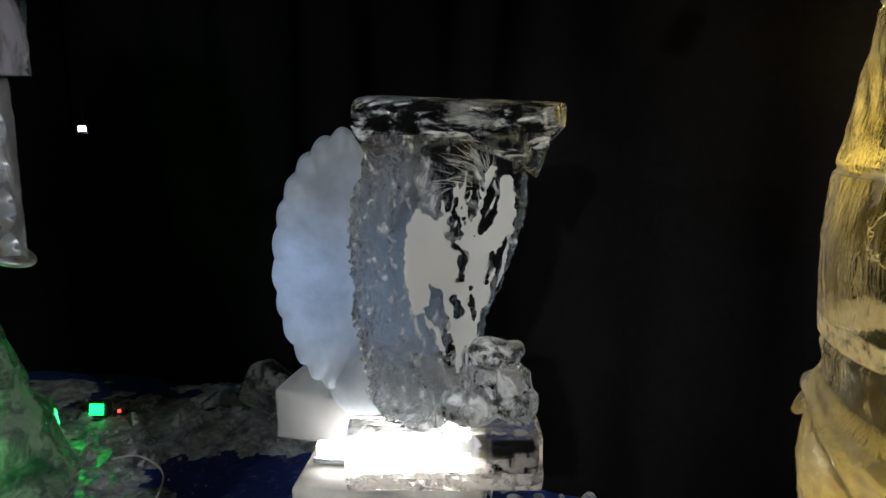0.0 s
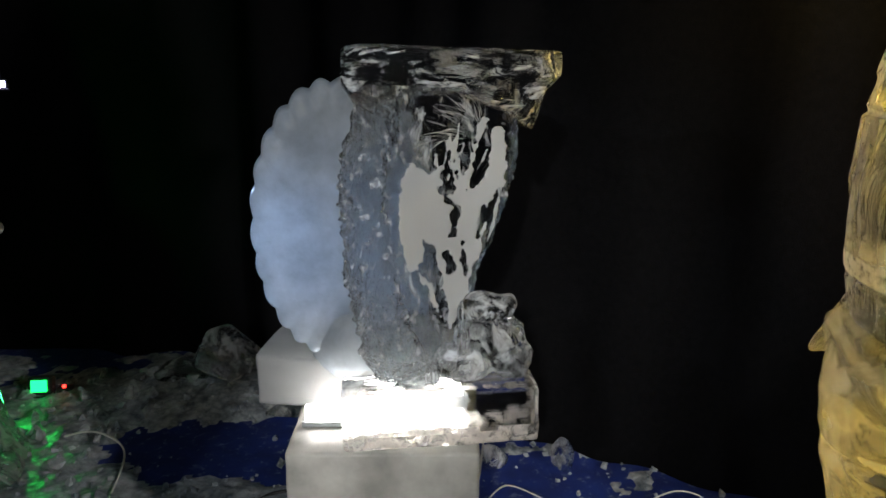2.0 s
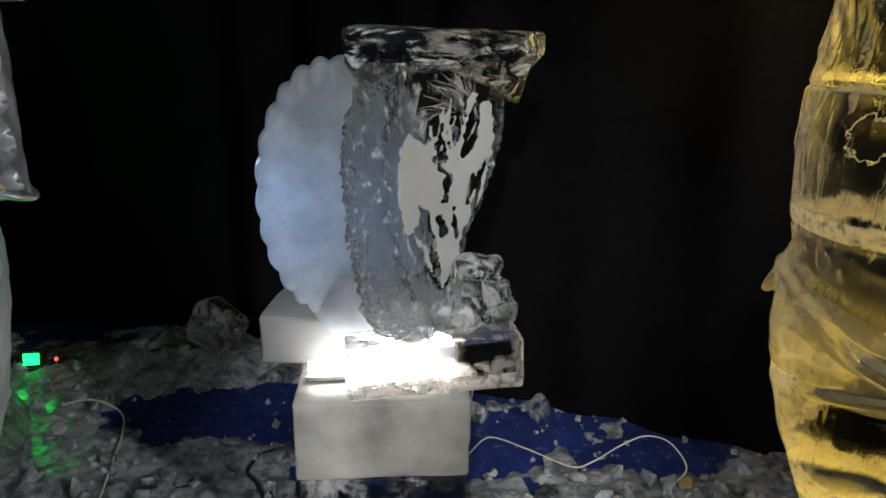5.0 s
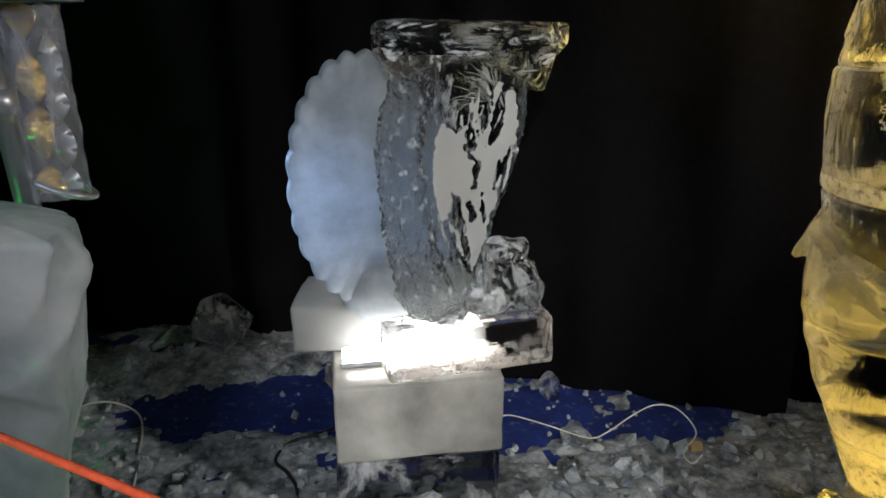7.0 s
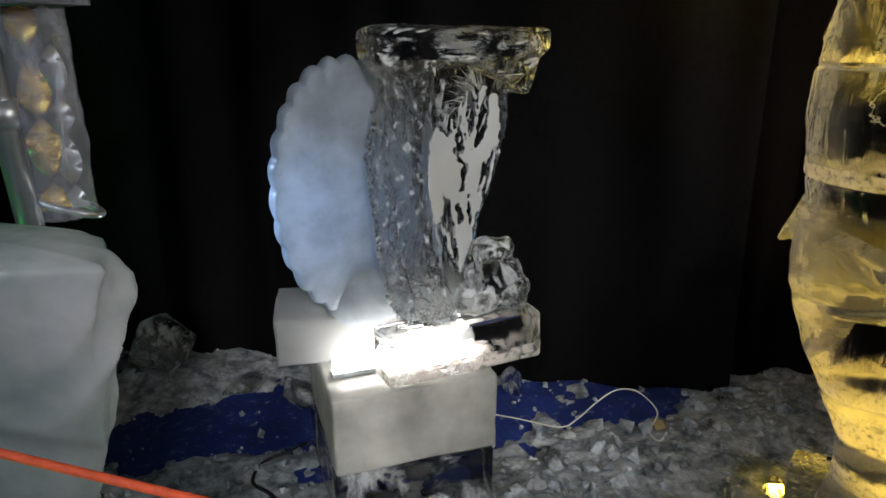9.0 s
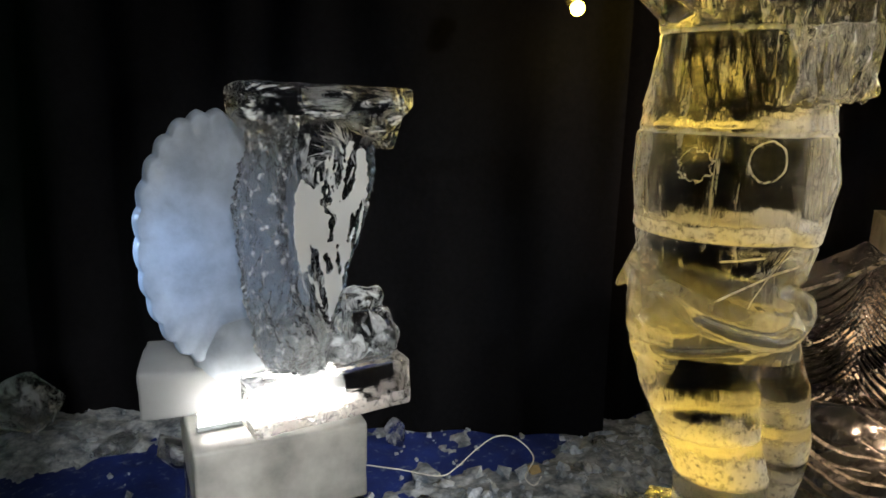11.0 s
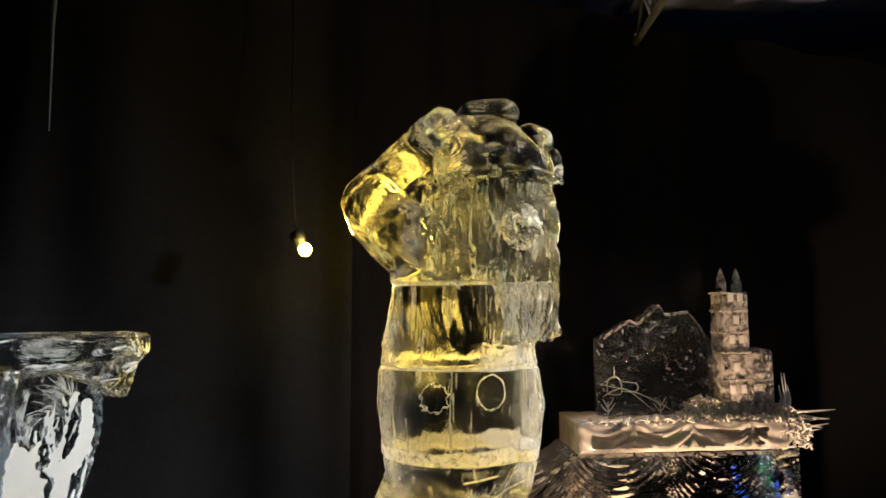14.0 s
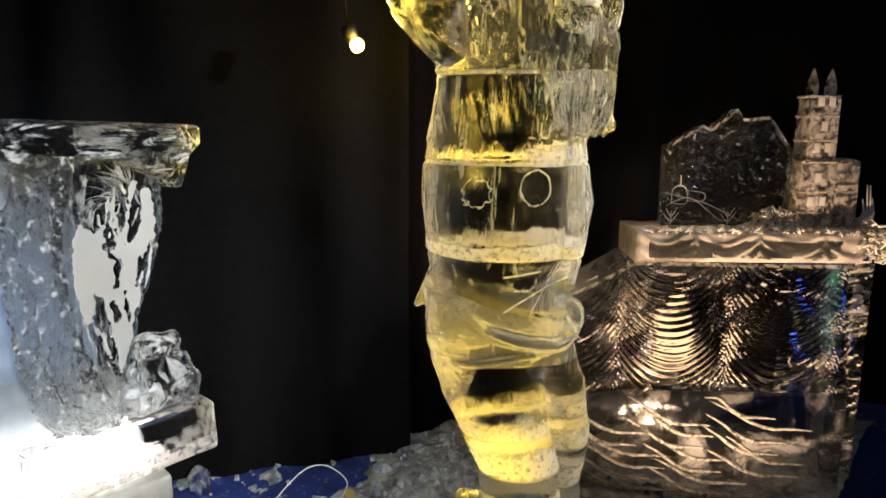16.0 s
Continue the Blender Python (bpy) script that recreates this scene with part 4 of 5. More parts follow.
    for v, nrm in [(v, v.normal.copy()) for v in bm.verts]:
        rel = v.co - AX
        s, z = rel.dot(SD), v.co.z
        amp = 0.005 * fractal(*v.co, 9.0, 3)
        if (s > 0.05 or s > -0.09 and z > 1.66) and 1.47 < z < 1.90:
            amp += 0.013 * n3(s * 3.2, rel.dot(ND) * 2, z * 0.8, 20.0) + 0.006 * n3(s * 3.0, 0, z, 45.0)
        elif z > 1.46 and z < 1.64:
            amp += 0.009 * n3(s * 2.6 + 0.8 * z, 0, z * 0.4, 16.0, 2.0)
        for seam in (1.625, 1.408, 1.165):
            amp -= 0.005 * math.exp(-((z - seam) / 0.005) ** 2)
        v.co += nrm * amp
    for f in bm.faces:
        f.smooth = True
        c = f.calc_center_median()
        rel = c - AX
        s, z = rel.dot(SD), c.z
        n = fractal(c.x, c.y, c.z * 0.8, 9.0, 4, 4.0)
        ahead = rel.dot(ND) < -0.02
        drape_top = 1.085 - 0.34 * (s + 0.19) if s < 0.08 else 0.99 + 0.6 * (s - 0.08)
        cloth = 0.885 < z < drape_top + 0.02 or 1.0 < z < 1.11 and s < -0.13 or z < 0.89 and s < -0.06 - 0.4 * (0.88 - z)
        eye = rel.dot(ND) < -0.150 and math.hypot((s - 0.16) / 0.052, (z - 1.77) / 0.062) < 1.0
        grooved = (s > -0.10 and 1.635 < z < 1.895 and ahead) or (s > 0.08 and 1.47 < z < 1.64 and ahead)
        f.material_index = 3 if eye else 2 if cloth else 1 if grooved else 4 if z > 1.640 else 0
    ob = part("statue", bm, [M_STATUE, M_BEARD, M_CLOTH, M_EYE, M_SCRATCH], None, "", True)
    tagged(ob, "clear ice statue with frosted bands glowing in yellow light", "statue")


statue()
base = part("ice_block", box((0.44, 0.34, 0.34), (0.80, 0.80, 0.0), -57, 0.02, 6, 0.012, 3.0), M_BEARD, None, "", True)
tagged(base, "rough ice block under the statue, lit yellow", "ice block")
slab = part("ice_slab", box((0.26, 0.16, 0.06), (0.92, 1.26, 0.02), 25, 0.012, 4, 0.008, 5.0), M_BEARD, None, "", True)
tagged(slab, "low ice slab on the floor glowing yellow", "ice slab")

# ---------------------------------------------------------------- castle of ice
CO, CS, CN = Vector((1.729, 0.785, 0)), Vector((0.63, -0.777, 0)), Vector((0.777, 0.63, 0))


def cp(s, d, z):
    return CO + CS * s + CN * d + Vector((0, 0, z))


def engraved(name, s0, s1, z0, z1, depth, relief, parent, material, label, step=0.006, top=None, front=0.0, crest=0.0, rimmed=None, frosted=None):
    """A block whose front carries a carved relief; top gives the height of its upper edge."""
    ns, nz = int((s1 - s0) / step), int((z1 - z0) / step)
    verts, faces = [], []
    for j in range(nz + 1):
        for i in range(ns + 1):
            s = s0 + (s1 - s0) * i / ns
            zt = top(s) if top else z1
            z = z0 + (zt - z0) * j / nz
            edge = min(1.0, i / 2, (ns - i) / 2, j / 2, (nz - j) / 2)
            verts.append(cp(s, front - relief(s, z) * edge + 0.008 * (1 - edge), z))
    w = ns + 1
    for j in range(nz):
        for i in range(ns):
            a = j * w + i
            faces.append((a, a + 1, a + w + 1, a + w))
    k = len(verts)
    rim = [i for i in range(w)] + [j * w + ns for j in range(1, nz + 1)] + [nz * w + i for i in range(ns - 1, -1, -1)] + [j * w for j in range(nz - 1, 0, -1)]
    for q in rim:
        p = Vector(verts[q]) + CN * depth
        p.z += 0.006 * n3(*p, 20.0)
        verts.append(p)
    for i in range(len(rim)):
        j = (i + 1) % len(rim)
        faces.append((rim[j], rim[i], k + i, k + j))
    faces.append(tuple(k + i for i in range(len(rim)))[::-1])
    ob = from_arrays(name, verts, faces, [material, rimmed or M_FROST_GLINT], parent, label)
    if rimmed:
        for poly in ob.data.polygons[ns * nz:]:
            poly.material_index = 1
    # On the draped blocks, whitened ridge tops also imitate highlights on the carving.
    if crest:
        for poly in ob.data.polygons[:ns * nz]:
            i, j = poly.index % ns, poly.index // ns
            s = s0 + (s1 - s0) * (i + 0.5) / ns
            z = z0 + ((top(s) if top else z1) - z0) * (j + 0.5) / nz
            poly.material_index = 1 if relief(s, z) > crest or j > nz - 3 or frosted and frosted(s, z) else 0
    return ob


def drape(s, z, spine, pitch, sag, length):
    w = sag * (1 - abs(math.sin(math.pi * (s - spine) / length)) ** 0.7)
    q = (z - w) / pitch + 0.35 * n3(s, z, 2.0, 7.0)
    return (0.5 + 0.5 * math.sin(2 * math.pi * q)) ** 1.6 * max(0.1, 0.75 + 0.8 * n3(s * 0.6, z * 1.6, 5.0, 9.0)) + 0.30 * math.exp(-(math.sin(math.pi * (s - spine) / length) / 0.14) ** 2)


castle = thing("ice_castle", cp(0.25, 0.1, 0), "engraved ice castle and mountain on draped ice blocks", "ice sculpture")
engraved("lower_block", -0.40, 0.74, 0.0, 0.455, 0.34, lambda s, z: 0.004 * fractal(s, z, 0, 9.0, 3), castle, M_CLOUDED, "clouded clear ice block cut with waves", 0.02)
engraved("main_block", -0.40, 0.69, 0.460, 0.985, 0.30, lambda s, z: 0.020 * drape(s, z, -0.18, 0.031, 0.17, 0.42), castle, M_CASTLE, "clear ice block carved like draped cloth", 0.0055,
         lambda s: float(np.interp(s, [-0.40, -0.27, -0.19, -0.13, 0.69], [0.84, 0.90, 0.945, 0.985, 0.975])), 0.0, 0.0190)
engraved("side_block", 0.70, 0.82, 0.05, 0.97, 0.26, lambda s, z: 0.012 * drape(s, z, 0.9, 0.04, 0.1, 0.5), castle, M_BLOCK, "rippled clear ice side piece", 0.008, None, 0.06, 0.009)
engraved("plate", -0.128, 0.73, 0.988, 1.105, 0.28, lambda s, z: 0.015 * drape(s, z, 0.09, 0.05, 0.06, 0.24), castle, M_CASTLE, "frosted ice plate with carved swags", 0.006, None, -0.02, 0.0105, M_SHELF,
         lambda s, z: z > 1.072 + 0.008 * n3(s, 0, 0, 9.0) or z < 1.006 + 0.006 * n3(s, 3, 0, 12.0) or s < -0.08 or s > 0.62 + 0.3 * (z - 1.0))


def ridge(s):
    z = float(np.interp(s, [0.0, 0.09, 0.135, 0.165, 0.21, 0.26, 0.285, 0.36, 0.385, 0.43, 0.485], [1.42, 1.475, 1.50, 1.485, 1.52, 1.566, 1.525, 1.530, 1.535, 1.48, 1.40]))
    return z + 0.007 * n3(s, 0, 0, 60.0)


engraved("mountain", 0.0, 0.485, 1.110, 1.56, 0.07, lambda s, z: 0.012 * abs(fractal(s, z, 0, 14.0, 4, 3.0)) * min(1, max(0, (z - 1.2) * 6)) + 0.003 * math.sin(140 * (z + 0.25 * s)), castle, M_MOUNT, "clear ice slab carved as a mountain", 0.006, ridge, 0.10, 0.016)


def frost_lines(name, strokes, radius, label, front, material=None):
    """Raised lines of frost cut into the face."""
    verts, faces = [], []
    for line in strokes:
        pts = smooth_path([cp(s, front - 0.002, z) for s, z in line], 8)
        r = [radius * (0.35 + 0.65 * math.sin(math.pi * (i + 0.5) / len(pts))) for i in range(len(pts))]
        v, f = tube_mesh(pts, r, 6)
        k = len(verts)
        verts += v
        faces += [tuple(k + q for q in g) for g in f]
    return from_arrays(name, verts, faces, material or M_CFROST, castle, label)


r7 = random.Random(7)
for k in range(20):
    s0 = -0.38 + 0.30 * (k % 3) + r7.uniform(-0.05, 0.08)
    z0 = 0.385 - 0.0165 * k + 0.05 * (k % 3) + r7.uniform(-0.006, 0.006)
    ln = r7.uniform(0.28, 0.42)
    line = [(s0 + ln * q, min(0.44, max(0.02, z0 - 0.12 * q + 0.022 * math.sin(6.0 * q + 1.6)))) for q in (0, 0.2, 0.4, 0.6, 0.8, 1)]
    frost_lines("wave_groove", [line], 0.0085, "", -0.001, M_GROOVE)
frost_lines("house_engraving", [[(0.03, 1.20), (0.03, 1.25), (0.06, 1.27), (0.085, 1.25), (0.085, 1.20), (0.03, 1.20)], [(0.06, 1.27), (0.06, 1.31)], [(0.085, 1.21), (0.15, 1.21), (0.15, 1.24), (0.085, 1.25)], [(0.01, 1.19), (0.10, 1.22), (0.22, 1.13)], [(0.0, 1.24), (0.16, 1.20), (0.30, 1.13)]], 0.0017, "thin frosted lines of a house", 0.098)
for s0 in (0.03, 0.25):
    frost_lines("tree_engraving", [[(s0, 1.115), (s0, 1.17)], [(s0 - 0.03, 1.16), (s0, 1.13), (s0 + 0.03, 1.165)], [(s0 - 0.02, 1.18), (s0, 1.15), (s0 + 0.025, 1.185)]], 0.0018, "", 0.098)


def tangle(name, s0, s1, z0, z1, count, seed, label, d0=0.0, d1=0.10, long=0.03, radius=0.0035):
    r = random.Random(seed)
    verts, faces = [], []
    for _ in range(count):
        f = r.random()
        p = cp(s0 + (s1 - s0) * f, r.uniform(d0, d1), z0 + (z1 - z0) * r.random() * (1 - 0.5 * abs(2 * f - 1)))
        w = Vector((r.gauss(0, 1), r.gauss(0, 1), r.gauss(0.2, 0.7))).normalized() * long * r.uniform(0.4, 1.2)
        v, g = tube_mesh([p - w * 0.5, p + w * 0.1 + Vector((0, 0, 0.004)), p + w * 0.5], [radius, radius * 0.8, radius * 0.3], 5)
        k = len(verts)
        verts += v
        faces += [tuple(k + q for q in h) for h in g]
    return from_arrays(name, verts, faces, M_CFROST, castle, label)


tangle("hedge", 0.32, 0.50, 1.105, 1.20, 260, 3, "tangle of frosted ice hedge", 0.02, 0.09)
tangle("frost_crest", -0.10, 0.74, 1.098, 1.122, 420, 5, "rough frost along the plate's edge", -0.02, 0.05, 0.03, 0.004)
tangle("frost_spray", 0.68, 0.82, 0.99, 1.16, 330, 8, "ragged spray of frost shavings", -0.02, 0.20, 0.05, 0.005)


def spikes():
    r = random.Random(12)
    for k in range(9):
        p = cp(0.78, r.uniform(0.0, 0.12), 1.03 + 0.012 * k)
        q = p + CS * r.uniform(0.07, 0.17) + Vector((0, 0, r.uniform(-0.03, 0.04)))
        tube("icicle", [p, p.lerp(q, 0.6), q], [0.006, 0.004, 0.0015], M_CFROST, castle, "", 6)
    for k in range(4):
        p = cp(0.74 + 0.012 * k, 0.06, 1.10)
        tube("icicle", [p, p + Vector((0, 0, 0.07)) + CS * 0.01, p + Vector((0, 0, r.uniform(0.12, 0.18)))], [0.007, 0.005, 0.002], M_CFROST, castle, "", 6)


spikes()


def tower():
    def block(name, s, d, z0, z1, ws, wd, mat, label="", bevel=0.006, under=None):
        bm = box((ws, wd, z1 - z0), cp(s, d, z0), math.degrees(math.atan2(CS.y, CS.x)), bevel, 3, 0.004, s * 9)
        return part(name, bm, mat, under or castle, label, True)
    low = block("tower", 0.552, 0.10, 1.11, 1.36, 0.135, 0.13, M_TOWER, "square clear ice tower")
    high = block("tower_top", 0.560, 0.10, 1.362, 1.60, 0.108, 0.11, M_TOWER)
    annex = block("annex", 0.672, 0.11, 1.11, 1.375, 0.095, 0.12, M_TOWER, "frosted annex with rounded top", 0.02)
    for z in (1.17, 1.25, 1.36, 1.44, 1.53, 1.602):
        block("ledge", 0.558, 0.10, z, z + 0.008, 0.138 if z < 1.37 else 0.112, 0.133 if z < 1.37 else 0.114, M_FROST_GLINT, "", 0.003, low if z < 1.36 else high)
    for s in (0.525, 0.592):
        p = cp(s, 0.09, 1.605)
        tube("spire", [p, p + Vector((0, 0, 0.035)), p + Vector((0, 0, 0.06)), p + Vector((0, 0, 0.105))], [0.020, 0.021, 0.017, 0.002], M_TOWER, high, "pointed clear spire", 10)
    for z, s in ((1.20, 0.53), (1.20, 0.575), (1.29, 0.55), (1.40, 0.54), (1.40, 0.58), (1.48, 0.56), (1.57, 0.54), (1.57, 0.58)):
        block("window", s, 0.033 if z < 1.37 else 0.043, z, z + 0.035, 0.022, 0.006, M_CFROST, "", 0.002, low if z < 1.36 else high)
    for k in range(5):
        block("wall_course", 0.672, 0.047, 1.14 + 0.045 * k, 1.15 + 0.045 * k, 0.08, 0.006, M_CASTLE, "", 0.002, annex)


tower()
strip = thing("led_strip", cp(0.66, 0.40, 0.0), "narrow blue light strip behind the ice block", "light strip")
part("strip", box((0.012, 0.012, 0.78), cp(0.66, 0.40, 0.02), 40, 0.002), M_BLACK, strip)
for k in range(3):
    part("diode", box((0.014, 0.010, 0.03), cp(0.66, 0.388, 0.30 + 0.22 * k), -51, 0.002), M_LED_BLUE, strip)

# ---------------------------------------------------------------- green-lit sculpture on the far side
def green_ice():
    rings = []
    for j in range(50):
        f = j / 49
        z = 1.25 * f
        r = float(np.interp(z, [0, 0.15, 0.30, 0.36, 0.60, 0.85, 1.1, 1.25], [0.66, 0.62, 0.57, 0.50, 0.44, 0.36, 0.27, 0.16]))
        rings.append([(-2.09 + r * math.cos(a) * (1 + 0.06 * fractal(math.cos(a), math.sin(a), z, 3.0, 4)), 2.40 + 0.6 * r * math.sin(a) * (1 + 0.06 * fractal(math.cos(a), math.sin(a), z, 3.5, 4)), z) for a in (2 * math.pi * k / 90 for k in range(90))])
    bm = bmesh.new()
    add_loft(bm, rings)
    bmesh.ops.recalc_face_normals(bm, faces=bm.faces)
    roughen(bm, 0.012, 11.0, 3, 3.0)
    tagged(part("ice_cone", bm, M_GREENICE, None, "", True), "rough tapering ice sculpture glowing in green light", "ice sculpture")


green_ice()
flood("floodlight", (-1.63, 2.99, 0.0), (-1.63, 1.2, 0.45), M_LED_GREEN, "small black floodlight shining green on the floor", 0.10)
pilot = part("pilot_lamp", box((0.012, 0.012, 0.012), (-1.53, 3.0, 0.045), 0, 0.002), M_LED_RED)
tagged(pilot, "tiny red pilot lamp beside the floodlight", "pilot lamp")
pilot_foot = part("power_box", box((0.06, 0.04, 0.045), (-1.53, 3.01, 0.0), 0, 0.004), M_BLACK)
tagged(pilot_foot, "small black power box on the floor", "power box")
wl = flood("floodlight", (-1.76, 3.36, 1.33), (-0.6, 0.5, 1.3), M_LED_WHITE, "small white floodlight hung before the curtain", 0.05)
tube("hanger", [(-1.76, 3.37, 1.33), (-1.76, 3.38, 3.44)], 0.003, M_CURTAIN, wl)

# ---------------------------------------------------------------- yellow bulb before the curtain
bulb = thing("spot_lamp", (1.00, 1.74, 1.78), "glaring yellow spot lamp hung before the curtain", "lamp")
bm = bmesh.new()
bmesh.ops.create_uvsphere(bm, u_segments=20, v_segments=12, radius=0.026)
bmesh.ops.translate(bm, vec=(1.00, 1.71, 1.785), verts=bm.verts)
part("bulb", bm, M_LED_YELLOW, bulb, "glowing yellow bulb", True)
tube("socket", [(1.00, 1.73, 1.80), (1.00, 1.76, 1.85)], [0.022, 0.03], M_BLACK, bulb)
tube("flex", [(1.00, 1.76, 1.85), (1.00, 1.79, 2.2), (1.01, 1.80, 3.44)], 0.003, M_CURTAIN, bulb)

# ---------------------------------------------------------------- wrapped block and its stand
def wrapped():
    """Polythene drawn round a block: broad soft folds, a few long creases."""
    verts, faces, rows, cols = [], [], 96, 120
    for j in range(rows + 1):
        f = j / rows
        z, shrink = (1.15 * f / 0.86, 1.0) if f < 0.86 else (1.15 + 0.035 * math.sin((f - 0.86) / 0.14 * 1.5), max(0.02, 1 - ((f - 0.86) / 0.14) ** 1.6))
        half = float(np.interp(z, [0, 0.45, 0.65, 0.81, 0.97, 1.06, 1.15, 1.2], [0.16, 0.18, 0.225, 0.275, 0.325, 0.340, 0.325, 0.29])) * shrink
        for k in range(cols):
            a = 2 * math.pi * k / cols
            c, t = math.cos(a), math.sin(a)
            u, v = 1.4 * a, z * 3.0
            crease = 0.085 * (1 - 2 * abs(n3(u + 1.3 * v, v - 0.6 * u, 0.0, 0.55, 3.0)) ** 0.7) + 0.060 * (1 - 2 * abs(n3(u - v, 0.7 * v, 2.0, 1.1, 8.0)) ** 0.7) + 0.012 * fractal(c * 2, t * 2, z * 2.2, 2.6, 3, 5.0)
            out = 0.94 + crease * (0.4 + 0.6 * min(1.0, z + 0.3))
            x = -1.175 + half * out * math.copysign(abs(c) ** 0.6, c)
            y = 1.14 - 0.5 * (x + 0.85) + half * 0.44 * out * math.copysign(abs(t) ** 0.6, t)
            verts.append((x, y, max(0.004, z + (0.3 * crease * min(1.0, max(0.0, (0.84 - f) / 0.15)) if j else 0.0))))
    for j in range(rows):
        for k in range(cols):
            a, b = j * cols + k, j * cols + (k + 1) % cols
            faces.append((a, b, b + cols, a + cols))
    faces.append(tuple(rows * cols + k for k in range(cols)))
    tagged(from_arrays("plastic_sheet", verts, faces, M_FILM), "crumpled translucent plastic sheet wrapped round a block", "plastic sheet")


wrapped()
stand = thing("pipe_stand", (-1.0, 1.38, 1.15), "galvanised pipe stand on the wrapped block", "stand")
tube("pipe", [(-0.990, 1.37, 1.10), (-1.032, 1.37, 1.95)], 0.023, M_STEEL, stand, "", 20)
tube("brace", [(-1.16, 1.30, 1.165), (-1.015, 1.34, 1.36)], 0.016, M_STEEL, stand, "", 16)
tube("coupling", [(-1.000, 1.37, 1.33), (-1.003, 1.37, 1.38)], 0.029, M_STEEL, stand, "", 16)
tube("foot_ring", [(-0.928 + 0.056 * math.cos(a), 1.40 + 0.05 * math.sin(a), 1.176 - 0.022 * math.cos(a)) for a in [k * 0.2117 for k in range(31)]], 0.007, M_STEEL, stand, "bright ring at the foot", 10)
part("panel", box((0.26, 0.03, 0.62), (-1.19, 1.36, 1.30), 12, 0.004), M_BLACK, stand, "black panel on the pipe")


def sleeve():
    """A clear plastic-wrapped tube with foil inside, and the wider ice drum on its top."""
    def drum(z0, z1, radius, rough, rows=60, cols=48):
        verts, faces = [], []
        for j in range(rows + 1):
            z = z0 + (z1 - z0) * j / rows
            for k in range(cols):
                a = 2 * math.pi * k / cols
                r = radius + rough * (n3(math.cos(a) * 2, math.sin(a) * 2, z * 4, 2.0) + 0.5 * n3(math.cos(a) * 5, math.sin(a) * 5, z * 26))
                verts.append((-0.934 + r * math.cos(a), 1.390 + r * math.sin(a), z))
        for j in range(rows):
            for k in range(cols):
                a, b = j * cols + k, j * cols + (k + 1) % cols
                faces.append((a, b, b + cols, a + cols))
        return verts, faces, rows, cols
    v, f, rows, cols = drum(1.160, 1.535, 0.056, 0.008)
    tagged(from_arrays("plastic_tube", v, f, M_WRAP), "clear plastic-wrapped tube with foil inside, standing on the wrapped block", "plastic tube")
    v, f, rows, cols = drum(1.540, 1.95, 0.100, 0.007)
    f += [tuple(range(cols))[::-1], tuple(rows * cols + k for k in range(cols))]
    tagged(from_arrays("ice_drum", v, f, M_SLEEVE), "clouded grey ice drum resting on the plastic tube", "ice drum")


sleeve()


def ribbon(name, x, y, z0, z1, turns, w, material, label):
    verts, faces, n = [], [], 90
    for i in range(n + 1):
        f = i / n
        a = turns * 2 * math.pi * f + 0.6 * n3(f * 4, 0, x)
        z = z0 + (z1 - z0) * f
        dx, dy = w * math.cos(a), w * 0.6 * math.sin(a)
        for off in (0.0, 0.003):
            verts += [(x - dx + off, y - dy + off, z), (x + off, y + off, z + 0.012 * math.sin(f * 70)), (x + dx + off, y + dy + off, z)]
    for i in range(n):
        a, b = i * 6, (i + 1) * 6
        faces += [(a, a + 1, b + 1, b), (a + 1, a + 2, b + 2, b + 1), (a + 3, b + 3, b + 4, a + 4), (a + 4, b + 4, b + 5, a + 5)]
    tagged(from_arrays(name, verts, faces, material), label, "foil ribbon")


ribbon("foil_ribbon", -0.950, 1.385, 1.17, 1.53, 1.6, 0.026, M_GOLD, "twisted gold foil ribbon beside the pipe")
ribbon("foil_ribbon", -0.915, 1.40, 1.17, 1.53, 2.1, 0.020, M_STEEL, "twisted silver foil ribbon beside the pipe")

# ---------------------------------------------------------------- rope, cables, loose ice
rope_a, rope_b = Vector((-1.04, 0.89, 0.99)), Vector((-0.75, 0.69, 0.94))
rope = tube("rope", smooth_path([rope_a + (rope_b - rope_a) * k + Vector((0, 0, -0.012 * math.sin(math.pi * (k + 3) / 6.2))) for k in (-3, -2, -1, 0, 1, 2, 3.2)], 12), 0.0065, M_ROPE)
tagged(rope, "thin orange rope stretched as a barrier", "rope")
for k, name in ((-3, "post"), (3.2, "post")):
    q = rope_a + (rope_b - rope_a) * k
    e = thing("barrier_post", (q.x, q.y, 0), "black steel barrier post holding the rope", "post", "barrier posts")
    tube("pole", [(q.x, q.y, 0.01), (q.x, q.y, q.z + 0.05)], 0.016, M_BLACK, e, "", 14)
    bm = bmesh.new()
    bmesh.ops.create_cone(bm, cap_ends=True, segments=32, radius1=0.15, radius2=0.13, depth=0.02)
    bmesh.ops.translate(bm, vec=(q.x, q.y, 0.011), verts=bm.verts)
    part("foot_plate", bm, M_BLACK, e)

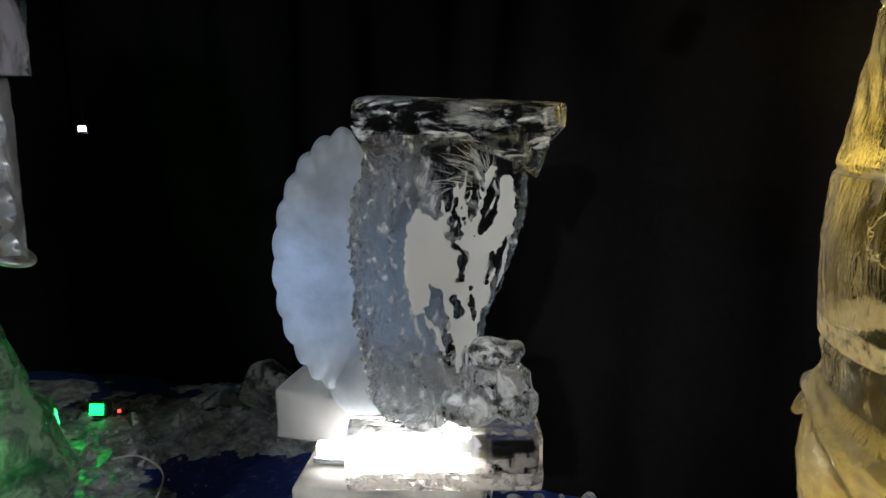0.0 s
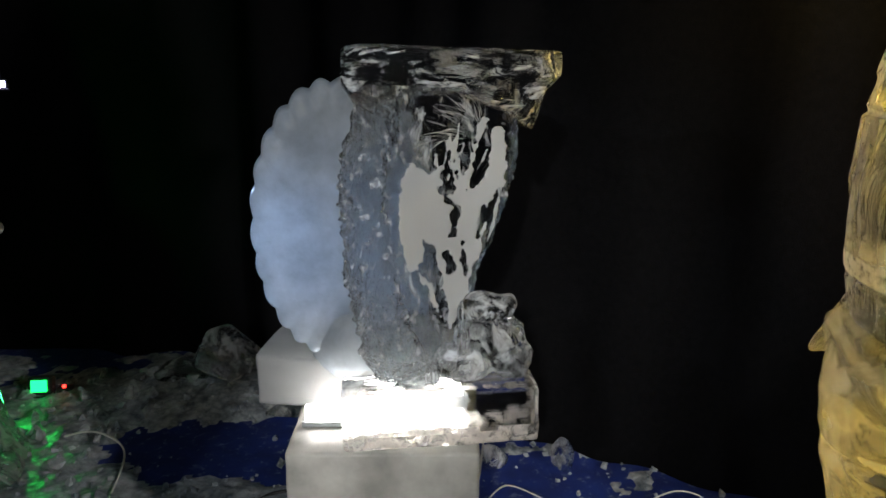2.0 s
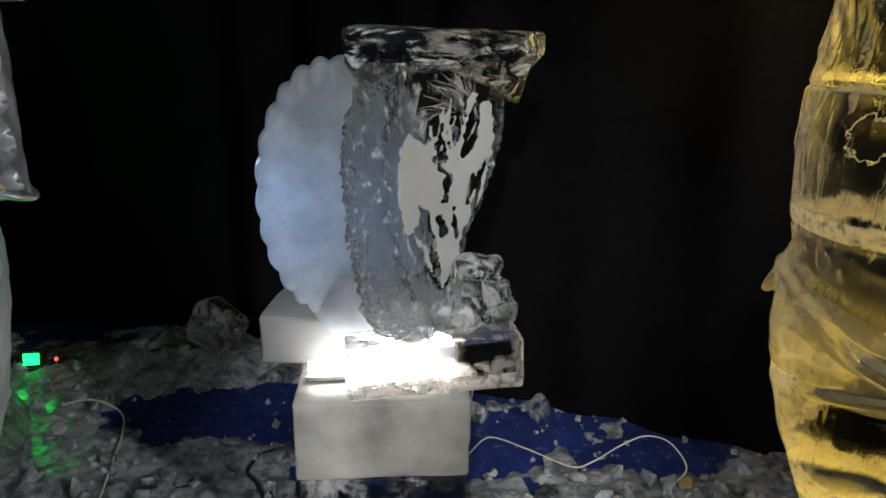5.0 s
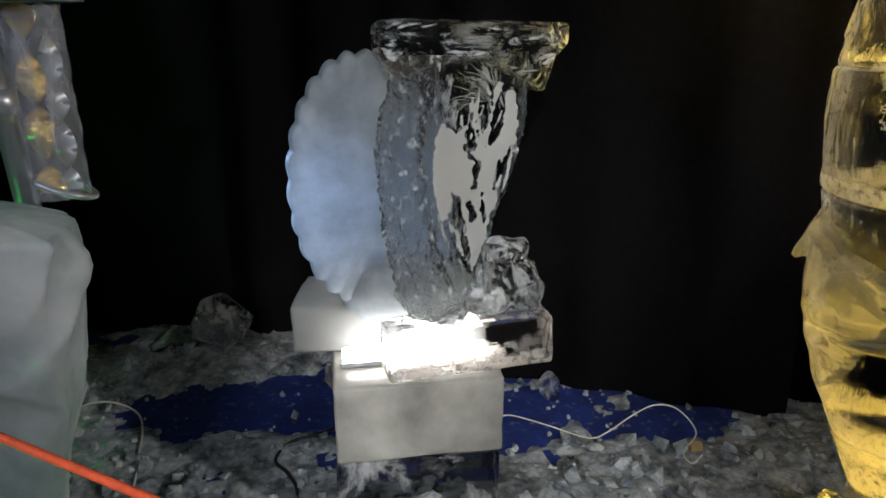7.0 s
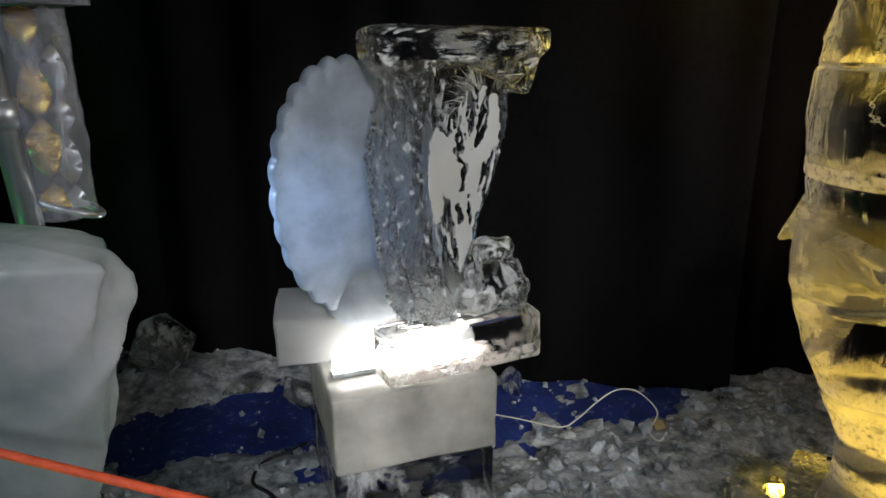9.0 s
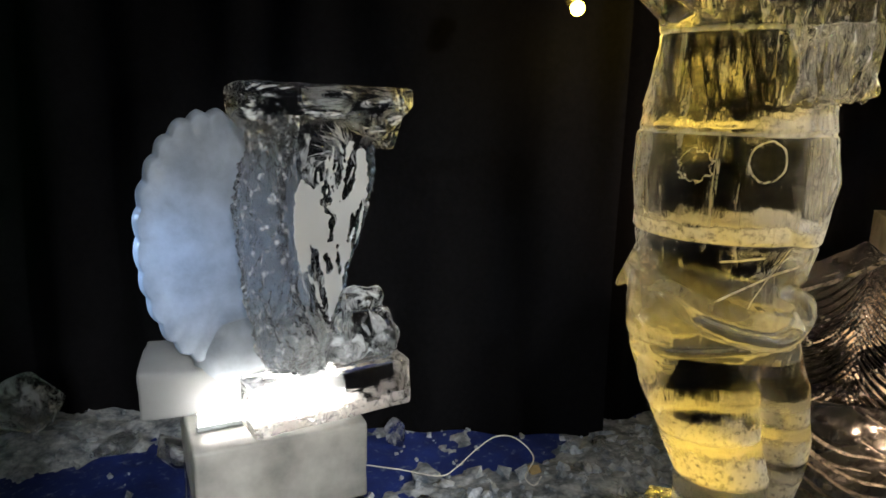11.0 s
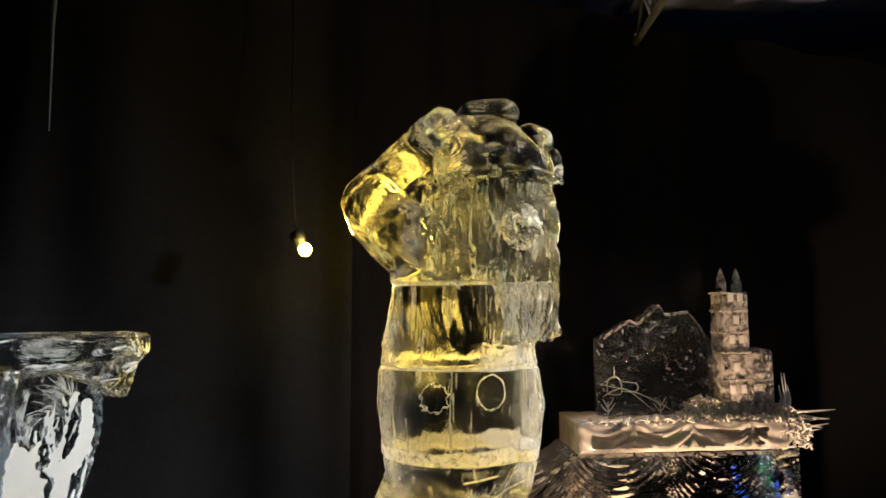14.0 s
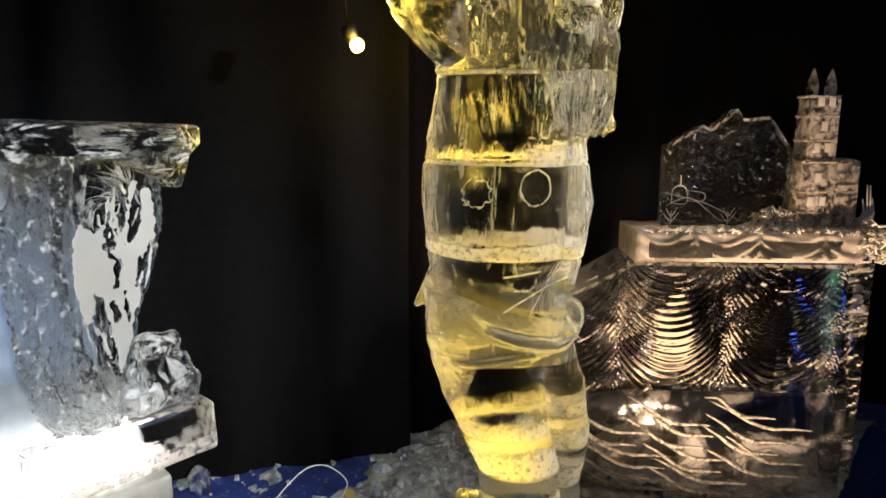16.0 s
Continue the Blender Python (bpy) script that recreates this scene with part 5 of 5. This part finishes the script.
white = tube("white_cable", smooth_path([(0.15, 1.7, 0.52), (0.142, 1.72, 0.36), (0.15, 1.8, 0.16), (0.299, 2.069, 0.04), (0.418, 1.982, 0.035), (0.544, 1.85, 0.035), (0.624, 1.851, 0.045), (0.734, 1.867, 0.09), (0.821, 1.858, 0.125), (0.895, 1.822, 0.115), (0.917, 1.731, 0.07), (0.826, 1.666, 0.045), (0.821, 1.606, 0.04), (0.875, 1.628, 0.05)], 10), 0.0028, M_WHITE)
tagged(white, "thin white cable looping over the crushed ice", "cable")
black = tube("black_cable", smooth_path([(-0.36, 2.2, 0.01), (-0.42, 2.16, 0.02), (-0.53, 2.13, 0.02), (-0.585, 2.03, 0.02), (-0.54, 1.93, 0.02), (-0.52, 1.80, 0.015), (-0.60, 1.50, 0.012), (-0.85, 1.1, 0.012)], 10), 0.0065, M_BLACK)
tagged(black, "black cable lying on the carpet", "cable")
grey = tube("grey_cable", smooth_path([(-1.40, 2.6, 0.02), (-1.25, 2.58, 0.05), (-1.10, 2.45, 0.03), (-1.06, 2.1, 0.02), (-1.05, 1.9, 0.015)], 10), 0.004, M_WHITE)
tagged(grey, "thin pale cable on the floor", "cable")
tagged(part("wood_block", box((0.045, 0.075, 0.028), (0.895, 1.69, 0.012), -25, 0.003), M_WOOD), "small pale wooden block on crushed ice", "wood block")

for at, size, seed, label in (((-0.80, 3.00, 0.03), (0.34, 0.18, 0.34), 3, "large clear ice shard standing on the snow ridge"), ((-0.50, 2.34 + 0.38, 0.0), (0.26, 0.14, 0.12), 8, "flat broken slab of clear ice"),
                              ((-1.00, 3.02, 0.04), (0.34, 0.2, 0.16), 5, "grey lump of broken ice"), ((-1.38, 3.15, 0.0), (0.13, 0.1, 0.11), 11, "small clear ice lump"), ((-1.55, 3.12, 0.0), (0.08, 0.08, 0.06), 12, "small clear ice lump"),
                              ((0.545, 2.22, 0.0), (0.12, 0.09, 0.15), 14, "pointed clear ice chip"), ((0.28, 2.26, 0.0), (0.14, 0.10, 0.11), 15, "broken lump of clear ice"), ((1.25, 1.70, 0.02), (0.12, 0.09, 0.09), 17, "pale lump of broken ice"),
                              ((-0.15, 1.40, 0.0), (0.17, 0.12, 0.33), 19, "clear pointed ice wedge before the plinth"), ((-0.30, 2.50, 0.0), (0.30, 0.18, 0.16), 23, "dark clear ice block behind the plinth"),
                              ((0.42, 1.72, 0.02), (0.12, 0.10, 0.06), 27, "pale lump of broken ice"), ((0.62, 1.62, 0.03), (0.10, 0.07, 0.06), 28, "pale lump of broken ice"), ((0.55, 1.80, 0.02), (0.07, 0.06, 0.05), 29, "pale lump of broken ice"),
                              ((0.30, 1.60, 0.02), (0.16, 0.10, 0.05), 31, "pale lump of broken ice"), ((1.05, 1.58, 0.05), (0.10, 0.1, 0.06), 33, "pale lump of broken ice"), ((-0.90, 2.02, 0.0), (0.18, 0.14, 0.05), 35, "flat slab of broken ice"),
                              ((-0.30, 2.04, 0.0), (0.14, 0.1, 0.05), 36, "pale lump of broken ice"), ((-1.25, 2.62, 0.0), (0.13, 0.1, 0.08), 38, "grey lump of broken ice")):
    tagged(shard("ice_chunk", at, size, seed), label, "ice chunk", "loose ice chunks")
lump = shard("snow_lump", (-0.78, 2.22, 0.01), (0.24, 0.14, 0.05), 41, M_SNOW)
tagged(lump, "flat white lump of packed snow", "snow lump")

# ---------------------------------------------------------------- lamps
spot("lamp_green_beam", (-1.63, 2.90, 0.12), (-1.75, 2.0, 0.35), GREEN, 4, 120, 0.6, 0.04)
# Added where no lamp is seen, to turn cone and sheet green.
flood("floodlight", (-1.72, 1.62, 0.0), (-2.0, 2.4, 0.6), M_LED_GREEN, "small black floodlight added to shine green up the ice", 0.10)
spot("fill_green_side", (-1.66, 1.60, 0.12), (-1.15, 1.25, 0.85), GREEN, 20, 50, 0.6, 0.04)
spot("fill_green_front", (-1.74, 1.72, 0.12), (-2.0, 2.4, 0.6), GREEN, 24, 110, 0.6, 0.04)
spot("lamp_bulb_beam", (0.99, 1.66, 1.785), (0.72, 0.83, 1.65), YELLOW, 75, 62, 0.5, 0.05)
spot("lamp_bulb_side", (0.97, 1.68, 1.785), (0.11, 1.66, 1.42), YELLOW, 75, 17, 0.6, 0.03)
point = bpy.data.lights.new("lamp_bulb_glow", "POINT")
point.color, point.energy, point.shadow_soft_size = YELLOW, 4, 0.03
new("lamp_bulb_glow", point).location = (0.985, 1.66, 1.785)
spot("lamp_white_beam", (-1.70, 3.25, 1.39), (-0.38, 1.9, 0.98), (0.42, 0.62, 1.0), 650, 14, 1.0, 0.04)
flood("floodlight", (0.95, 1.20, 0.0), (0.75, 0.85, 1.2), M_LED_YELLOW, "small floodlight put in to shine yellow up the statue", 0.08)
spot("lamp_statue_back", (0.94, 1.17, 0.12), (0.75, 0.85, 1.3), YELLOW, 48, 70, 0.6, 0.03)
# Added below the view, so the statue's front bands turn yellow.
flood("floodlight", (0.16, 0.50, 0.0), (0.72, 0.83, 1.2), M_LED_YELLOW, "small floodlight put in to shine yellow up the statue", 0.08)
spot("fill_statue_front", (0.20, 0.53, 0.12), (0.72, 0.83, 1.30), YELLOW, 48, 60, 0.6, 0.03)
# Added below the view to brighten the castle's front.
flood("floodlight", (1.20, 0.15, 0.0), (1.85, 0.6, 0.7), M_LED_WARM, "small floodlight added out of view, shining warm light at the castle", 0.08)
spot("fill_castle", (1.23, 0.18, 0.12), (1.85, 0.6, 0.9), WARM, 110, 110, 0.6, 0.03)
back = flood("floodlight", cp(0.20, 0.62, 0.24), cp(0.14, -1.0, 1.0), M_LED_SOFT, "warm floodlight on a stand behind the castle", 0.36)
tube("pole", [cp(0.20, 0.64, 0.004), cp(0.20, 0.64, 0.27)], 0.014, M_BLACK, back)
# Added and hidden behind the plinth, to send cool light through the disc.
rear = flood("floodlight", (-0.13, 2.27, 0.40), (-0.30, 1.9, 1.1), M_LED_COOL, "added floodlight on a stand, hidden behind the plinth, shining through the disc", 0.07)
tube("pole", [(-0.13, 2.28, 0.004), (-0.13, 2.28, 0.42)], 0.012, M_BLACK, rear)
spot("fill_disc_back", (-0.14, 2.23, 0.47), (-0.32, 1.92, 1.05), COOL, 4, 80, 0.8, 0.03)
# Unseen floods added behind the camera, for light assumed from that side.
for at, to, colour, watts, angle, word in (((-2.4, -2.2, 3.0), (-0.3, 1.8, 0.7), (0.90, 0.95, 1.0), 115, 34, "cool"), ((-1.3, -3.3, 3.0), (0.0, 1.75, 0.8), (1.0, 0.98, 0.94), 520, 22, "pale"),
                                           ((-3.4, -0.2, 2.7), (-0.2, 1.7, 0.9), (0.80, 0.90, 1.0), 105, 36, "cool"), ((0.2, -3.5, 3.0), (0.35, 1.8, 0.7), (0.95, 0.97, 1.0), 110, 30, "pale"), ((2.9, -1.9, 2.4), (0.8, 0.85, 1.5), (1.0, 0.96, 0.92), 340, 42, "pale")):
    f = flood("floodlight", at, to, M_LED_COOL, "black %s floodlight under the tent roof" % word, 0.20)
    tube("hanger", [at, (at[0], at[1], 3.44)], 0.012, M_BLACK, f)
    spot("fill_roof_beam", Vector(at) + (Vector(to) - Vector(at)).normalized() * 0.25 + Vector((0, 0, 0.12)), to, colour, watts, angle, 0.8, 0.10)
